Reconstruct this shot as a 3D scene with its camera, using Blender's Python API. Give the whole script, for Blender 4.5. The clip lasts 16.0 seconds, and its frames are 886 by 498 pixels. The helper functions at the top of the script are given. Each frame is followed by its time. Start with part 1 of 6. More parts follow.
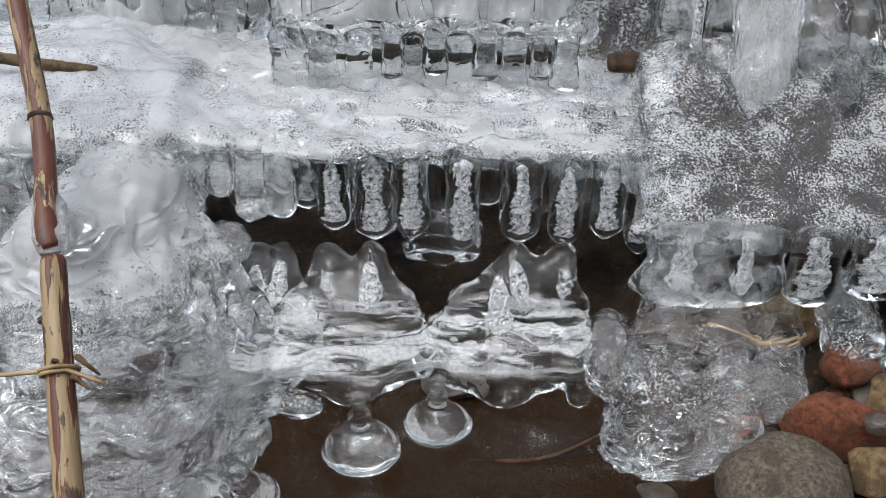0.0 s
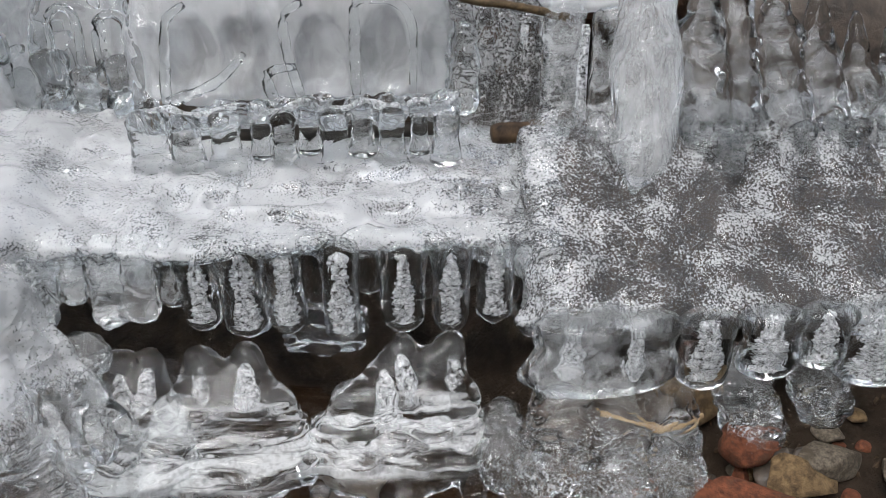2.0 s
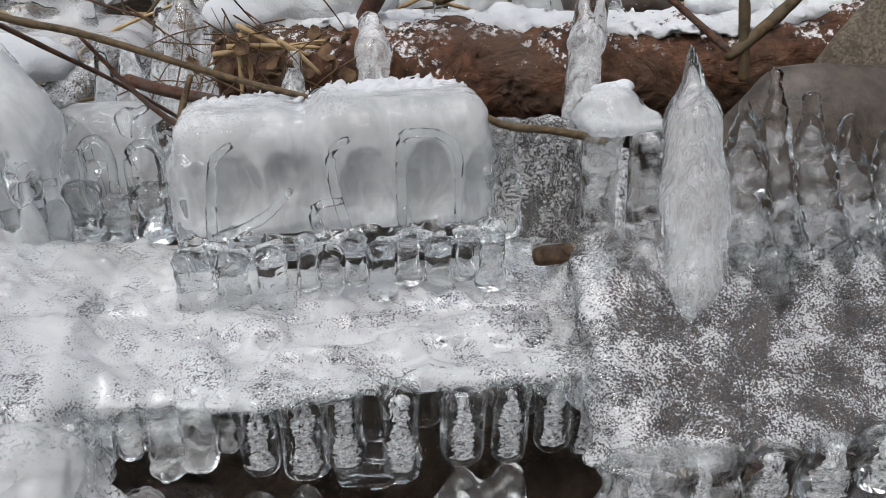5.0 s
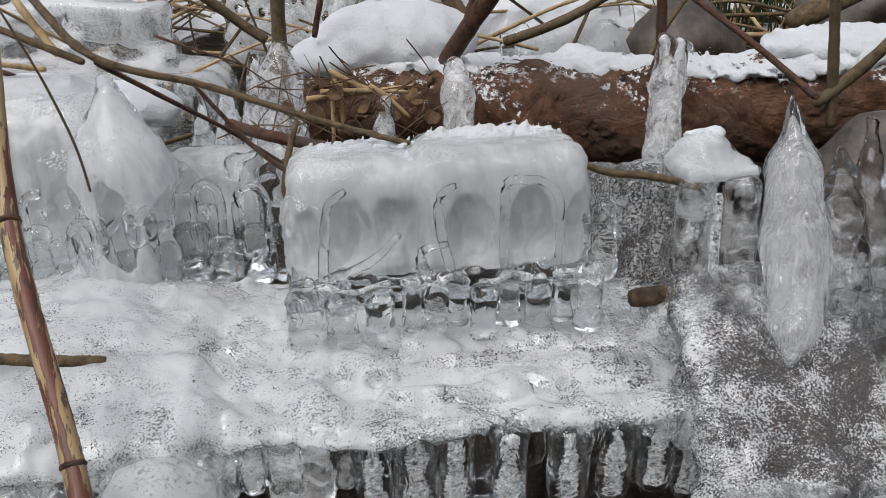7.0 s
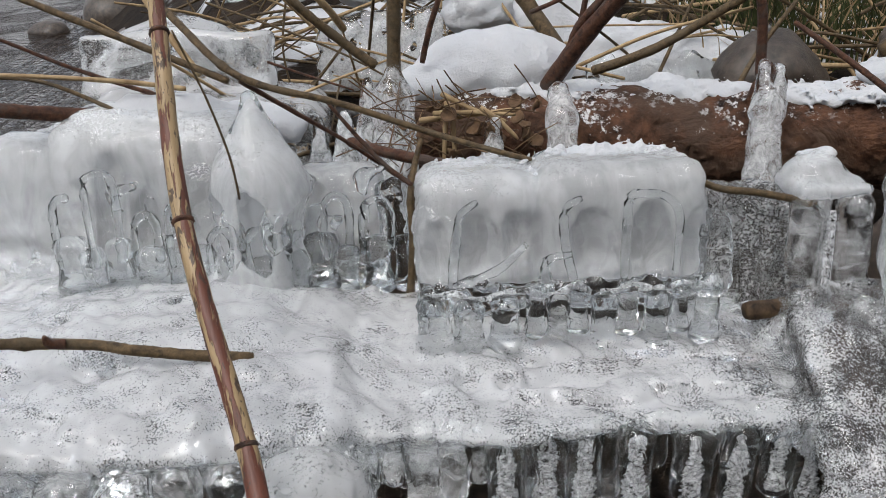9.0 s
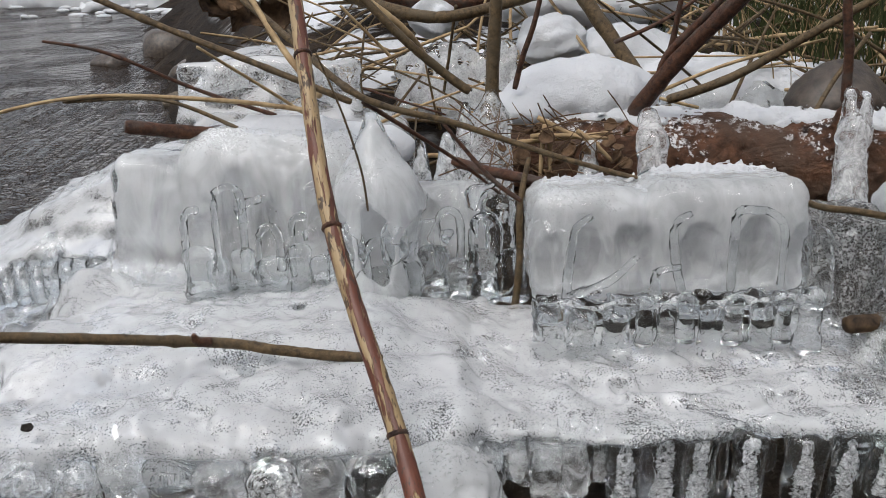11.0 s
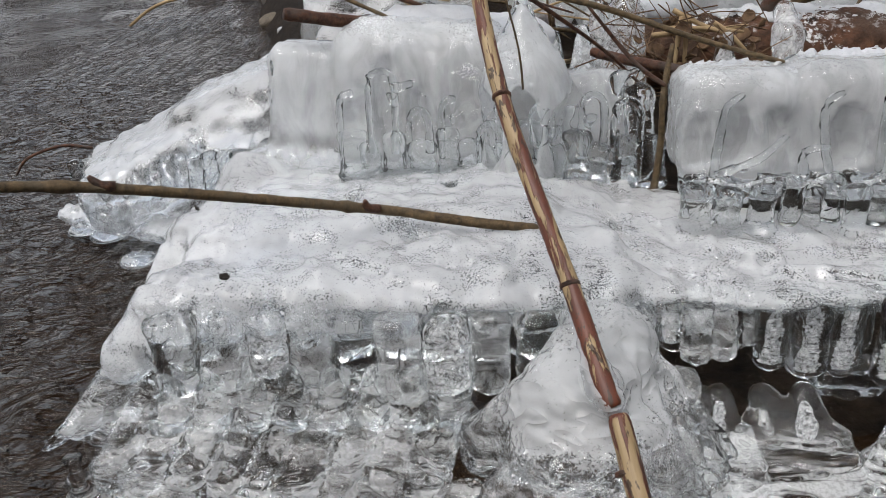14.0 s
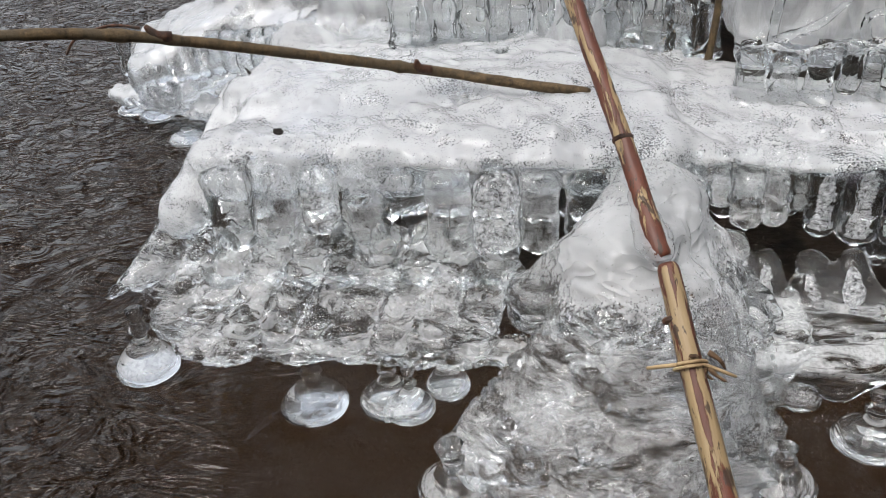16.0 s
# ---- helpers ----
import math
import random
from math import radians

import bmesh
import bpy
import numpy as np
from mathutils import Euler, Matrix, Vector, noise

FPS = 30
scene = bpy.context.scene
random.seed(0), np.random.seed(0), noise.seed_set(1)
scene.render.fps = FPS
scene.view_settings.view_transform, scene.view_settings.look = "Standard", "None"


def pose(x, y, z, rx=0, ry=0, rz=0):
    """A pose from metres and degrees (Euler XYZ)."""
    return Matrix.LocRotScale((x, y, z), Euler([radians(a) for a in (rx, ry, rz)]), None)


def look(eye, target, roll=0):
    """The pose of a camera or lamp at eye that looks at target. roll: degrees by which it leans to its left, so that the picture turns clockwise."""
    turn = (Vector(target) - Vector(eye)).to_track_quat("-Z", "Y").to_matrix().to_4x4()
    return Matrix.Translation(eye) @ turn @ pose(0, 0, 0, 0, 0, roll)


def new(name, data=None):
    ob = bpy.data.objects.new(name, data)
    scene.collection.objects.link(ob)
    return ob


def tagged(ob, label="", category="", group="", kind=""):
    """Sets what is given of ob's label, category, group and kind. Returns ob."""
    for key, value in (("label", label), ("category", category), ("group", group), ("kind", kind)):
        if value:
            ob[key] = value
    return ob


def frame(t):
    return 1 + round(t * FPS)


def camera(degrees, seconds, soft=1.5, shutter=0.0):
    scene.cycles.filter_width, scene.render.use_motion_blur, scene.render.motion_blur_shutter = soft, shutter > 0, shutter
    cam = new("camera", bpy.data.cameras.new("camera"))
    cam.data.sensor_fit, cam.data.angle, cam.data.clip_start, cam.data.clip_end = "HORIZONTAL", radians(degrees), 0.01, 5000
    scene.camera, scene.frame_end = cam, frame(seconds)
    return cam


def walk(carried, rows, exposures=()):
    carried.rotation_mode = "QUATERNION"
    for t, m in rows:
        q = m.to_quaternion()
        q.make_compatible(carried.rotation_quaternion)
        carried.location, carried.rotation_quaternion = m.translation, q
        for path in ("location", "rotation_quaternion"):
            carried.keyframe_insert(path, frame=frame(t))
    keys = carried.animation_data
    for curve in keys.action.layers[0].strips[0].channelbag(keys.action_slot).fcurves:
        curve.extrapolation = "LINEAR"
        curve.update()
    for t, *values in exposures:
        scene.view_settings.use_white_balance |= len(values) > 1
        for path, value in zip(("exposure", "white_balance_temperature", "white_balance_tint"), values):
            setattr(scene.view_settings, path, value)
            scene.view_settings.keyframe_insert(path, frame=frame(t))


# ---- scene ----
# ================= camera =================
cam = camera(54.0, 16.0, soft=0.45)
METRES, EYE, TILT, LEAN, TURN = 0.60, 0.45, -30.0, 0.0, 0.0
ROWS = [
    (0.0, 0.0, 0.0, 0.0, -0.0, -0.0, 0.0),
    (0.5, 0.0249, 0.0172, 0.0183, -1.42, -0.13, 0.81),
    (1.0, 0.0413, 0.03, 0.0419, -2.62, 0.06, 1.66),
    (1.5, 0.0616, 0.0464, 0.0651, -3.49, 0.7, 2.35),
    (2.0, 0.0717, 0.0604, 0.0966, -4.27, 0.67, 2.99),
    (2.5, 0.0796, 0.0695, 0.1239, -4.71, 0.71, 3.6),
    (3.0, 0.0799, 0.0782, 0.1555, -5.1, 1.79, 4.12),
    (3.5, 0.065, 0.0792, 0.1838, -6.04, 2.5, 4.5),
    (6.0, -0.1, 0.0542, 0.2493, -7.19, 2.99, 4.92),
    (6.5, -0.1177, 0.0432, 0.2573, -6.26, 3.96, 4.76),
    (7.0, -0.1424, 0.0372, 0.2549, -5.39, 4.54, 4.49),
    (7.5, -0.1618, 0.033, 0.2504, -4.77, 4.95, 4.27),
    (8.0, -0.2025, 0.017, 0.2409, -4.42, 5.65, 3.97),
    (8.5, -0.2346, 0.0048, 0.2298, -3.56, 6.33, 3.61),
    (11.0, -0.3946, -0.0696, 0.1842, -0.99, 9.42, 2.24),
    (11.5, -0.4251, -0.0756, 0.1698, -0.53, 9.36, 1.92),
    (12.0, -0.4497, -0.0791, 0.1513, -0.33, 8.23, 1.68),
    (12.5, -0.4708, -0.0893, 0.1415, 0.47, 7.36, 1.43),
    (13.0, -0.4947, -0.102, 0.1285, 1.53, 7.28, 1.21),
    (13.5, -0.5072, -0.1137, 0.1132, 2.45, 6.8, 1.03),
    (14.0, -0.5222, -0.1247, 0.088, 3.36, 5.36, 0.79),
    (14.5, -0.5322, -0.131, 0.0674, 3.8, 4.52, 0.57),
    (15.0, -0.5387, -0.1304, 0.0398, 4.14, 3.27, 0.33),
    (15.5, -0.5437, -0.132, 0.0235, 4.52, 1.9, 0.02),
    (16.0, -0.539, -0.1336, 0.0145, 5.79, -0.39, -0.27),
]
walk(cam, [(t, pose(0, 0, EYE, TILT, LEAN, TURN) @ pose(METRES * x, METRES * y, METRES * z, 90 + pitch, roll, yaw)) for t, x, y, z, yaw, pitch, roll in ROWS],
     exposures=[(0.0, 0.82, 6250, 9), (2.0, 0.82, 6350, 9), (4.0, 0.78, 6450, 9), (8.0, 0.64, 6450, 9), (13.0, 0.63, 6500, 9), (15.0, 0.74, 6500, 9), (16.0, 0.88, 6550, 9)])

# ================= world and light =================
world = bpy.data.worlds.new("overcast_sky")
scene.world = world
world.use_nodes = True
wn, wl = world.node_tree.nodes, world.node_tree.links
sky = wn.new("ShaderNodeTexSky")
sky.sky_type = "NISHITA"
sky.sun_disc = False
sky.sun_elevation = radians(63)
sky.sun_rotation = radians(214)
sky.air_density, sky.dust_density, sky.ozone_density = 0.7, 3.0, 0.8
cloud = wn.new("ShaderNodeHueSaturation")
cloud.inputs["Saturation"].default_value = 0.35
wl.new(sky.outputs[0], cloud.inputs["Color"])
wl.new(cloud.outputs[0], wn["Background"].inputs[0])
wn["Background"].inputs[1].default_value = 0.15
sun_data = bpy.data.lights.new("sun", "SUN")
sun_data.energy, sun_data.angle, sun_data.color = 0.7, radians(35), (1.0, 0.98, 0.96)
sun = new("sun", sun_data)
sun.matrix_world = look((-0.5, -0.75, 1.75), (0, 0, 0))


# ================= materials =================
class Mat:
    """A node material with short helpers."""

    def __init__(self, name):
        self.m = bpy.data.materials.new(name)
        self.m.use_nodes = True
        self.n, self.l = self.m.node_tree.nodes, self.m.node_tree.links
        self.n.clear()
        self.out = self.n.new("ShaderNodeOutputMaterial")
        self.co = self.n.new("ShaderNodeTexCoord").outputs["Object"]

    def node(self, kind, **inputs):
        nd = self.n.new(kind)
        for key, v in inputs.items():
            key = key.replace("_", " ")
            if isinstance(v, bpy.types.NodeSocket):
                self.l.new(v, nd.inputs[key])
            else:
                nd.inputs[key].default_value = v
        return nd

    def noise(self, scale, detail=4.0, rough=0.55, distort=0.0, stretch=None):
        co = self.co
        if stretch:
            mp = self.node("ShaderNodeMapping", Vector=co)
            mp.inputs["Scale"].default_value = stretch
            co = mp.outputs[0]
        return self.node("ShaderNodeTexNoise", Vector=co, Scale=scale, Detail=detail, Roughness=rough, Distortion=distort).outputs["Fac"]

    def ramp(self, fac, stops):
        r = self.n.new("ShaderNodeValToRGB")
        self.l.new(fac, r.inputs[0])
        e = r.color_ramp.elements
        while len(e) < len(stops):
            e.new(0.5)
        for el, (p, c) in zip(e, stops):
            el.position = p
            el.color = (c, c, c, 1) if isinstance(c, (int, float)) else (*c, 1)
        return r.outputs[0]

    def math(self, op, a, b=0.0, c=0.0):
        nd = self.n.new("ShaderNodeMath")
        nd.operation, nd.use_clamp = op, op in ("MULTIPLY", "ADD", "SUBTRACT")
        for i, v in enumerate((a, b, c)):
            if isinstance(v, bpy.types.NodeSocket):
                self.l.new(v, nd.inputs[i])
            else:
                nd.inputs[i].default_value = v
        return nd.outputs[0]

    def bump(self, height, strength, distance, normal=None):
        b = self.node("ShaderNodeBump", Height=height, Strength=strength, Distance=distance)
        if normal is not None:
            self.l.new(normal, b.inputs["Normal"])
        return b.outputs[0]

    def mix(self, fac, a, b):
        nd = self.n.new("ShaderNodeMixShader")
        for i, v in enumerate((fac, a, b)):
            if isinstance(v, bpy.types.NodeSocket):
                self.l.new(v, nd.inputs[i])
            else:
                nd.inputs[i].default_value = v
        return nd.outputs[0]

    def colmix(self, fac, a, b, mode="MIX"):
        nd = self.n.new("ShaderNodeMix")
        nd.data_type, nd.blend_type = "RGBA", mode
        for i, v in ((0, fac), (6, a), (7, b)):
            if isinstance(v, bpy.types.NodeSocket):
                self.l.new(v, nd.inputs[i])
            else:
                nd.inputs[i].default_value = (*v, 1) if isinstance(v, tuple) else v
        return nd.outputs[2]

    def done(self, shader):
        self.l.new(shader, self.out.inputs[0])
        return self.m


def ice(name, lo, hi, rough=0.0, top=0.0, patch=14.0, relief=1.0, white=0.90, speck=480.0, fog=0.0, stretch=None, rise=None, fade=None, haze=0.15, under=0.0, milk=None, sheen=1.36, soft=0.0, crease=None, grain=1.0):
    """Clear ice with clouds of white air bubbles. lo, hi: how densely the bubbles lie in the clear and in the cloudy
    patches (0.3 none, 0.7 full); top: how much denser they lie on faces that look up; fog: an even haze;
    soft: how gently a cloud fades out; crease: scale, stretch and depth of sharp ripples on the surface."""
    k = Mat(name)
    dens = k.ramp(k.noise(patch, 5, 0.62, 0.3, stretch), [(0.36, lo), (0.66, hi)])
    if top:
        geo = k.n.new("ShaderNodeNewGeometry")
        sep = k.node("ShaderNodeSeparateXYZ", Vector=geo.outputs["Normal"])
        if under:
            dens = k.math("SUBTRACT", dens, k.ramp(k.math("MULTIPLY", sep.outputs["Z"], -1.0), [(0.15, 0.0), (0.5, under)]))
        up = k.ramp(sep.outputs["Z"], [(0.30, 0.0), (0.80, top)])
        cover = k.ramp(k.noise(22, 6, 0.7, 0.2), [(0.36, 0.25), (0.60, 1.0)])
        dens = k.math("ADD", dens, k.math("MULTIPLY", up, cover))
    if rise or fade:
        xyz = k.node("ShaderNodeSeparateXYZ", Vector=k.co)
        wob = k.math("MULTIPLY", k.noise(30, 4, 0.6), 0.05)
    if rise:
        dens = k.math("ADD", dens, k.ramp(k.math("ADD", xyz.outputs["Z"], wob), [(rise[0], 0.0), (rise[1], rise[2])]))
    if fade:
        dens = k.math("SUBTRACT", dens, k.ramp(k.math("ADD", xyz.outputs["X"], wob), [(fade[0], 0.0), (fade[1], fade[2])]))
    fine = k.noise(speck, 3, 0.65)
    bubbles = k.math("MULTIPLY_ADD", fine, grain, 0.5 - 0.5 * grain)
    fac = k.ramp(k.math("MULTIPLY", k.math("ADD", bubbles, dens), 0.5), [(0.47 - soft, fog), (0.55 + soft, 0.95)])
    if milk:
        west = k.ramp(k.math("ADD", k.math("ADD", xyz.outputs["X"], wob), 0.7), [(0.7 + milk[0], milk[2]), (0.7 + milk[1], 0.0)])
        fac = k.math("MAXIMUM", fac, k.math("MULTIPLY", west, k.ramp(k.noise(13, 4, 0.6, 0.6, (0.6, 1.4, 1)), [(0.30, 0.82), (0.40, 1.0)])))
    wave = k.noise(34, 2, 0.5, 0.5)
    small = k.noise(105, 1, 0.4, 0.3)
    b1 = k.bump(small, 0.5, 0.0012 * relief, k.bump(wave, 0.8, 0.005 * relief))
    if crease:
        fold = k.math("ABSOLUTE", k.math("MULTIPLY_ADD", k.noise(crease[0], 0.6, 0.5, 0.8, crease[1]), 2.0, -1.0))
        crest = k.math("SUBTRACT", 1.0, k.math("POWER", fold, 0.75))
        if rise:
            crest = k.math("MULTIPLY", crest, k.ramp(xyz.outputs["Z"], [(rise[0] - 0.02, 1.0), (rise[1], 0.22)]))
        b1 = k.bump(crest, 1.0, crease[2], b1)
    b2 = k.bump(fine, 0.5, 0.0012, b1)
    glass = k.node("ShaderNodeBsdfGlass", Color=(0.985, 0.993, 0.995, 1), Roughness=rough, IOR=1.31, Normal=b1).outputs[0]
    clear = k.node("ShaderNodeBsdfTransparent", Color=(0.98, 0.99, 0.99, 1)).outputs[0]
    glass = k.mix(0.03, glass, clear)
    dif = k.node("ShaderNodeBsdfDiffuse", Color=(white, white * 1.01, white * 1.02, 1), Normal=b2).outputs[0]
    tra = k.node("ShaderNodeBsdfTranslucent", Color=(white, white * 1.01, white * 1.02, 1), Normal=b2).outputs[0]
    body = k.mix(haze, dif, tra)
    gloss = k.node("ShaderNodeBsdfGlossy", Color=(1, 1, 1, 1), Roughness=0.05, Normal=b1).outputs[0]
    fres = k.node("ShaderNodeFresnel", IOR=sheen, Normal=b1).outputs[0]
    return k.done(k.mix(fac, glass, k.mix(fres, body, gloss)))


ICE_CLEAR = ice("clear_ice", 0.12, 0.32, relief=0.5, crease=(58, (1.0, 1.0, 0.6), 0.0016))
ICE_SKIRT = ice("rippled_clear_ice", 0.22, 0.44, relief=0.5, patch=26, stretch=(0.7, 0.8, 2.0), speck=500, crease=(34, (0.8, 0.9, 1.8), 0.006))
ICE_TENT = ice("tent_ice", 0.10, 0.30, relief=0.35, patch=30, speck=500)
ICE_LEDGE = ice("bubbly_ledge_ice", 0.34, 0.60, top=0.14, patch=30, fog=0.05, relief=0.8, fade=(0.07, 0.22, 0.195), speck=640, haze=0.12, white=0.95, under=0.5, milk=(-0.26, -0.12, 0.97), sheen=1.5, soft=0.05, grain=1.2)
ICE_FAR = ice("far_ledge_ice", 0.24, 0.46, top=0.42, patch=16, relief=0.8, soft=0.03)
ICE_SHELL = ice("clear_shell_ice", 0.10, 0.28, top=0.22, patch=10, relief=0.4, soft=0.02)
ICE_FROST = ice("frosted_ice", 0.36, 0.50, 0.05, top=0.10, patch=14, fog=0.28, white=0.78, speck=600, soft=0.03)


def inner_ice(name, lo, hi, patch, white=0.88, stretch=None, edge=(0.40, 0.60), rise=None, cap=None, band=None, speck=True):
    """The white heart of a body of ice, seen through its clear outer layer: clouds, and painted highlights."""
    k = Mat(name)
    f = k.ramp(k.noise(patch, 5, 0.62, 0.7, stretch), [(edge[0], lo), (edge[1], hi)])
    if rise:
        z = k.math("ADD", k.node("ShaderNodeSeparateXYZ", Vector=k.co).outputs["Z"], k.math("MULTIPLY", k.noise(22, 4, 0.6), 0.06))
        f = k.math("MULTIPLY", f, k.ramp(z, [(rise[0], 0.08), (rise[1], 1.0)]))
    if cap:
        z = k.math("ADD", k.node("ShaderNodeSeparateXYZ", Vector=k.co).outputs["Z"], k.math("MULTIPLY", k.noise(22, 4, 0.6), 0.05))
        f = k.math("ADD", f, k.ramp(z, [(cap[0], 0.0), (cap[1], cap[2])]))
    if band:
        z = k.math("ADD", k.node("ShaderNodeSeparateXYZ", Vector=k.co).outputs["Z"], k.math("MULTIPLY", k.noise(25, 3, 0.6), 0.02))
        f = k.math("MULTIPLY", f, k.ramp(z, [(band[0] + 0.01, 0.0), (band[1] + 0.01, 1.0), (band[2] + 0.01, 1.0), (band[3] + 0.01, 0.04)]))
    if speck:
        f = k.math("MULTIPLY", f, k.ramp(k.noise(300, 2, 0.6), [(0.36, 0.7), (0.55, 1.0)]))
    b = k.bump(k.noise(70, 3, 0.5), 0.35, 0.003)
    dif = k.node("ShaderNodeBsdfDiffuse", Color=(white, white * 1.01, white * 1.02, 1), Normal=b).outputs[0]
    tra = k.node("ShaderNodeBsdfTranslucent", Color=(white, white * 1.01, white * 1.02, 1), Normal=b).outputs[0]
    return k.done(k.mix(f, k.node("ShaderNodeBsdfTransparent").outputs[0], k.mix(0.35, dif, tra)))


HEART = inner_ice("milky_ice_heart", 0.35, 0.75, 6)
# white streaks painted inside the mound for its ripple highlights
GLINT_MOUND = inner_ice("painted_glints_of_mound", 0.0, 0.28, 30, 0.9, (0.5, 0.65, 2.2), (0.48, 0.58))
HEART_THIN = inner_ice("thin_cloudy_heart", 0.0, 0.16, 22, 0.85, None, (0.42, 0.66))
# bright ripple lines of the skirt, put into the colour as white streaks
GLINT_STREAK = inner_ice("painted_glints_of_skirt", 0.0, 0.40, 30, 0.9, (0.5, 0.65, 2.2), (0.48, 0.58))
HEART_BLOCK = inner_ice("frosted_heart_of_block", 0.34, 0.56, 22, 0.72, (1.5, 1.5, 0.6), (0.38, 0.60), (0.246, 0.272), (0.318, 0.350, 0.22), speck=False)
HEART_TALL = inner_ice("frosted_heart_of_tall_block", 0.32, 0.56, 22, 0.76, (1.5, 1.5, 0.6), (0.38, 0.60), (0.235, 0.275), (0.325, 0.380, 0.28), speck=False)
ICE_SCALE = ice("scaly_wall_ice", 0.30, 0.50, patch=26, relief=0.6, speck=420, fog=0.06, white=0.8, stretch=(1.6, 1.6, 0.8), soft=0.02)
# highlight in the dish of a foot, painted as a broken white ring
GLINT_RING = inner_ice("painted_glint_of_foot", 0.0, 0.4, 28, 0.9, (0.6, 0.7, 2.0), (0.48, 0.56))
HEART_COL = inner_ice("clouded_heart_of_barrel", 0.0, 0.4, 60, 0.9, (1.0, 1.0, 2.2), (0.38, 0.66), speck=False)
HEART_SLEEVE = inner_ice("grainy_heart_of_sleeve", 0.12, 0.62, 60, 0.85, (1.3, 1.3, 0.8), (0.40, 0.62))
HEART_LOBE = inner_ice("clouded_heart_of_lobe", 0.0, 0.36, 55, 0.92, (1.1, 1.1, 1.2), (0.42, 0.66), speck=False)
HEART_SPIRE = inner_ice("feathered_heart_of_spire", 0.16, 0.42, 70, 0.75, (2.4, 2.4, 0.3), (0.34, 0.66), (0.240, 0.262), speck=False)
# level band of reflected sky light, painted white inside the tents
GLINT_TENT = inner_ice("painted_bright_band_of_tent", 0.0, 0.76, 34, 0.92, (0.35, 0.6, 3.0), (0.465, 0.57), None, None, (0.034, 0.042, 0.064, 0.074))
ICE_SPIRE = ice("frosted_spire_ice", 0.10, 0.24, 0.0, patch=20, relief=0.35, white=0.62, fog=0.03, speck=800, stretch=(2, 2, 0.4), crease=(70, (1.6, 1.6, 0.25), 0.0014))
HEART_RIB = inner_ice("clouded_heart_of_curtain", 0.0, 0.34, 22, 0.9, (1.6, 1.6, 0.8), (0.40, 0.64))


def snow_material():
    k = Mat("snow")
    n = k.noise(160, 5, 0.7)
    b = k.bump(k.noise(420, 3, 0.7), 0.7, 0.0015, k.bump(n, 0.9, 0.004, k.bump(k.noise(30, 3), 0.6, 0.006)))
    col = k.colmix(k.noise(12), (0.50, 0.515, 0.54), (0.66, 0.67, 0.685))
    p = k.node("ShaderNodeBsdfPrincipled", Base_Color=col, Roughness=0.75, Normal=b)
    p.inputs["Subsurface Weight"].default_value = 0.4
    p.inputs["Subsurface Radius"].default_value = (0.01, 0.011, 0.012)
    p.inputs["Subsurface Scale"].default_value = 0.6
    return k.done(p.outputs[0])


def core_material():
    k = Mat("trapped_air_and_glint")
    b = k.bump(k.noise(400, 3, 0.7), 0.8, 0.001)
    dif = k.node("ShaderNodeBsdfDiffuse", Color=(0.88, 0.89, 0.90, 1), Normal=b).outputs[0]
    tra = k.node("ShaderNodeBsdfTranslucent", Color=(0.88, 0.90, 0.92, 1)).outputs[0]
    tr = k.node("ShaderNodeBsdfTransparent").outputs[0]
    w = k.mix(0.4, dif, tra)
    return k.done(k.mix(k.ramp(k.noise(300, 4, 0.75), [(0.42, 0.0), (0.60, 0.85)]), tr, w))


def matte(name, dark, light, scale, rough=0.85, relief=0.002, detail=6, third=None, stretch=None, spec=0.3):
    k = Mat(name)
    f = k.ramp(k.noise(scale, detail, 0.65, 0.3, stretch), [(0.33, 0.0), (0.68, 1.0)])
    col = k.colmix(f, dark, light)
    if third:
        col = k.colmix(k.ramp(k.noise(scale * 0.23, 4, 0.6, 0.8, stretch), [(0.5, 0.0), (0.62, 0.85)]), col, third)
    b = k.bump(k.noise(scale * 3.1, 5, 0.7, 0, stretch), 0.7, relief)
    p = k.node("ShaderNodeBsdfPrincipled", Base_Color=col, Roughness=rough, Normal=b)
    p.inputs["Specular IOR Level"].default_value = spec
    return k.done(p.outputs[0])


def haze_material():
    """Fine air in feathery level layers through the inside of an icicle."""
    k = Mat("feathery_air_haze")
    f = k.ramp(k.noise(230, 5, 0.72, 0.5, (0.8, 0.8, 1.1)), [(0.44, 0.0), (0.60, 0.70)])
    f = k.math("MULTIPLY", f, k.ramp(k.noise(90, 3, 0.6, 0.3, (1.5, 1.5, 0.5)), [(0.34, 0.3), (0.52, 1.0)]))
    w = k.node("ShaderNodeBsdfDiffuse", Color=(0.90, 0.91, 0.92, 1)).outputs[0]
    t = k.node("ShaderNodeBsdfTranslucent", Color=(0.90, 0.91, 0.92, 1)).outputs[0]
    return k.done(k.mix(f, k.node("ShaderNodeBsdfTransparent").outputs[0], k.mix(0.35, w, t)))


SNOW = snow_material()
CORE = core_material()
HAZE = haze_material()


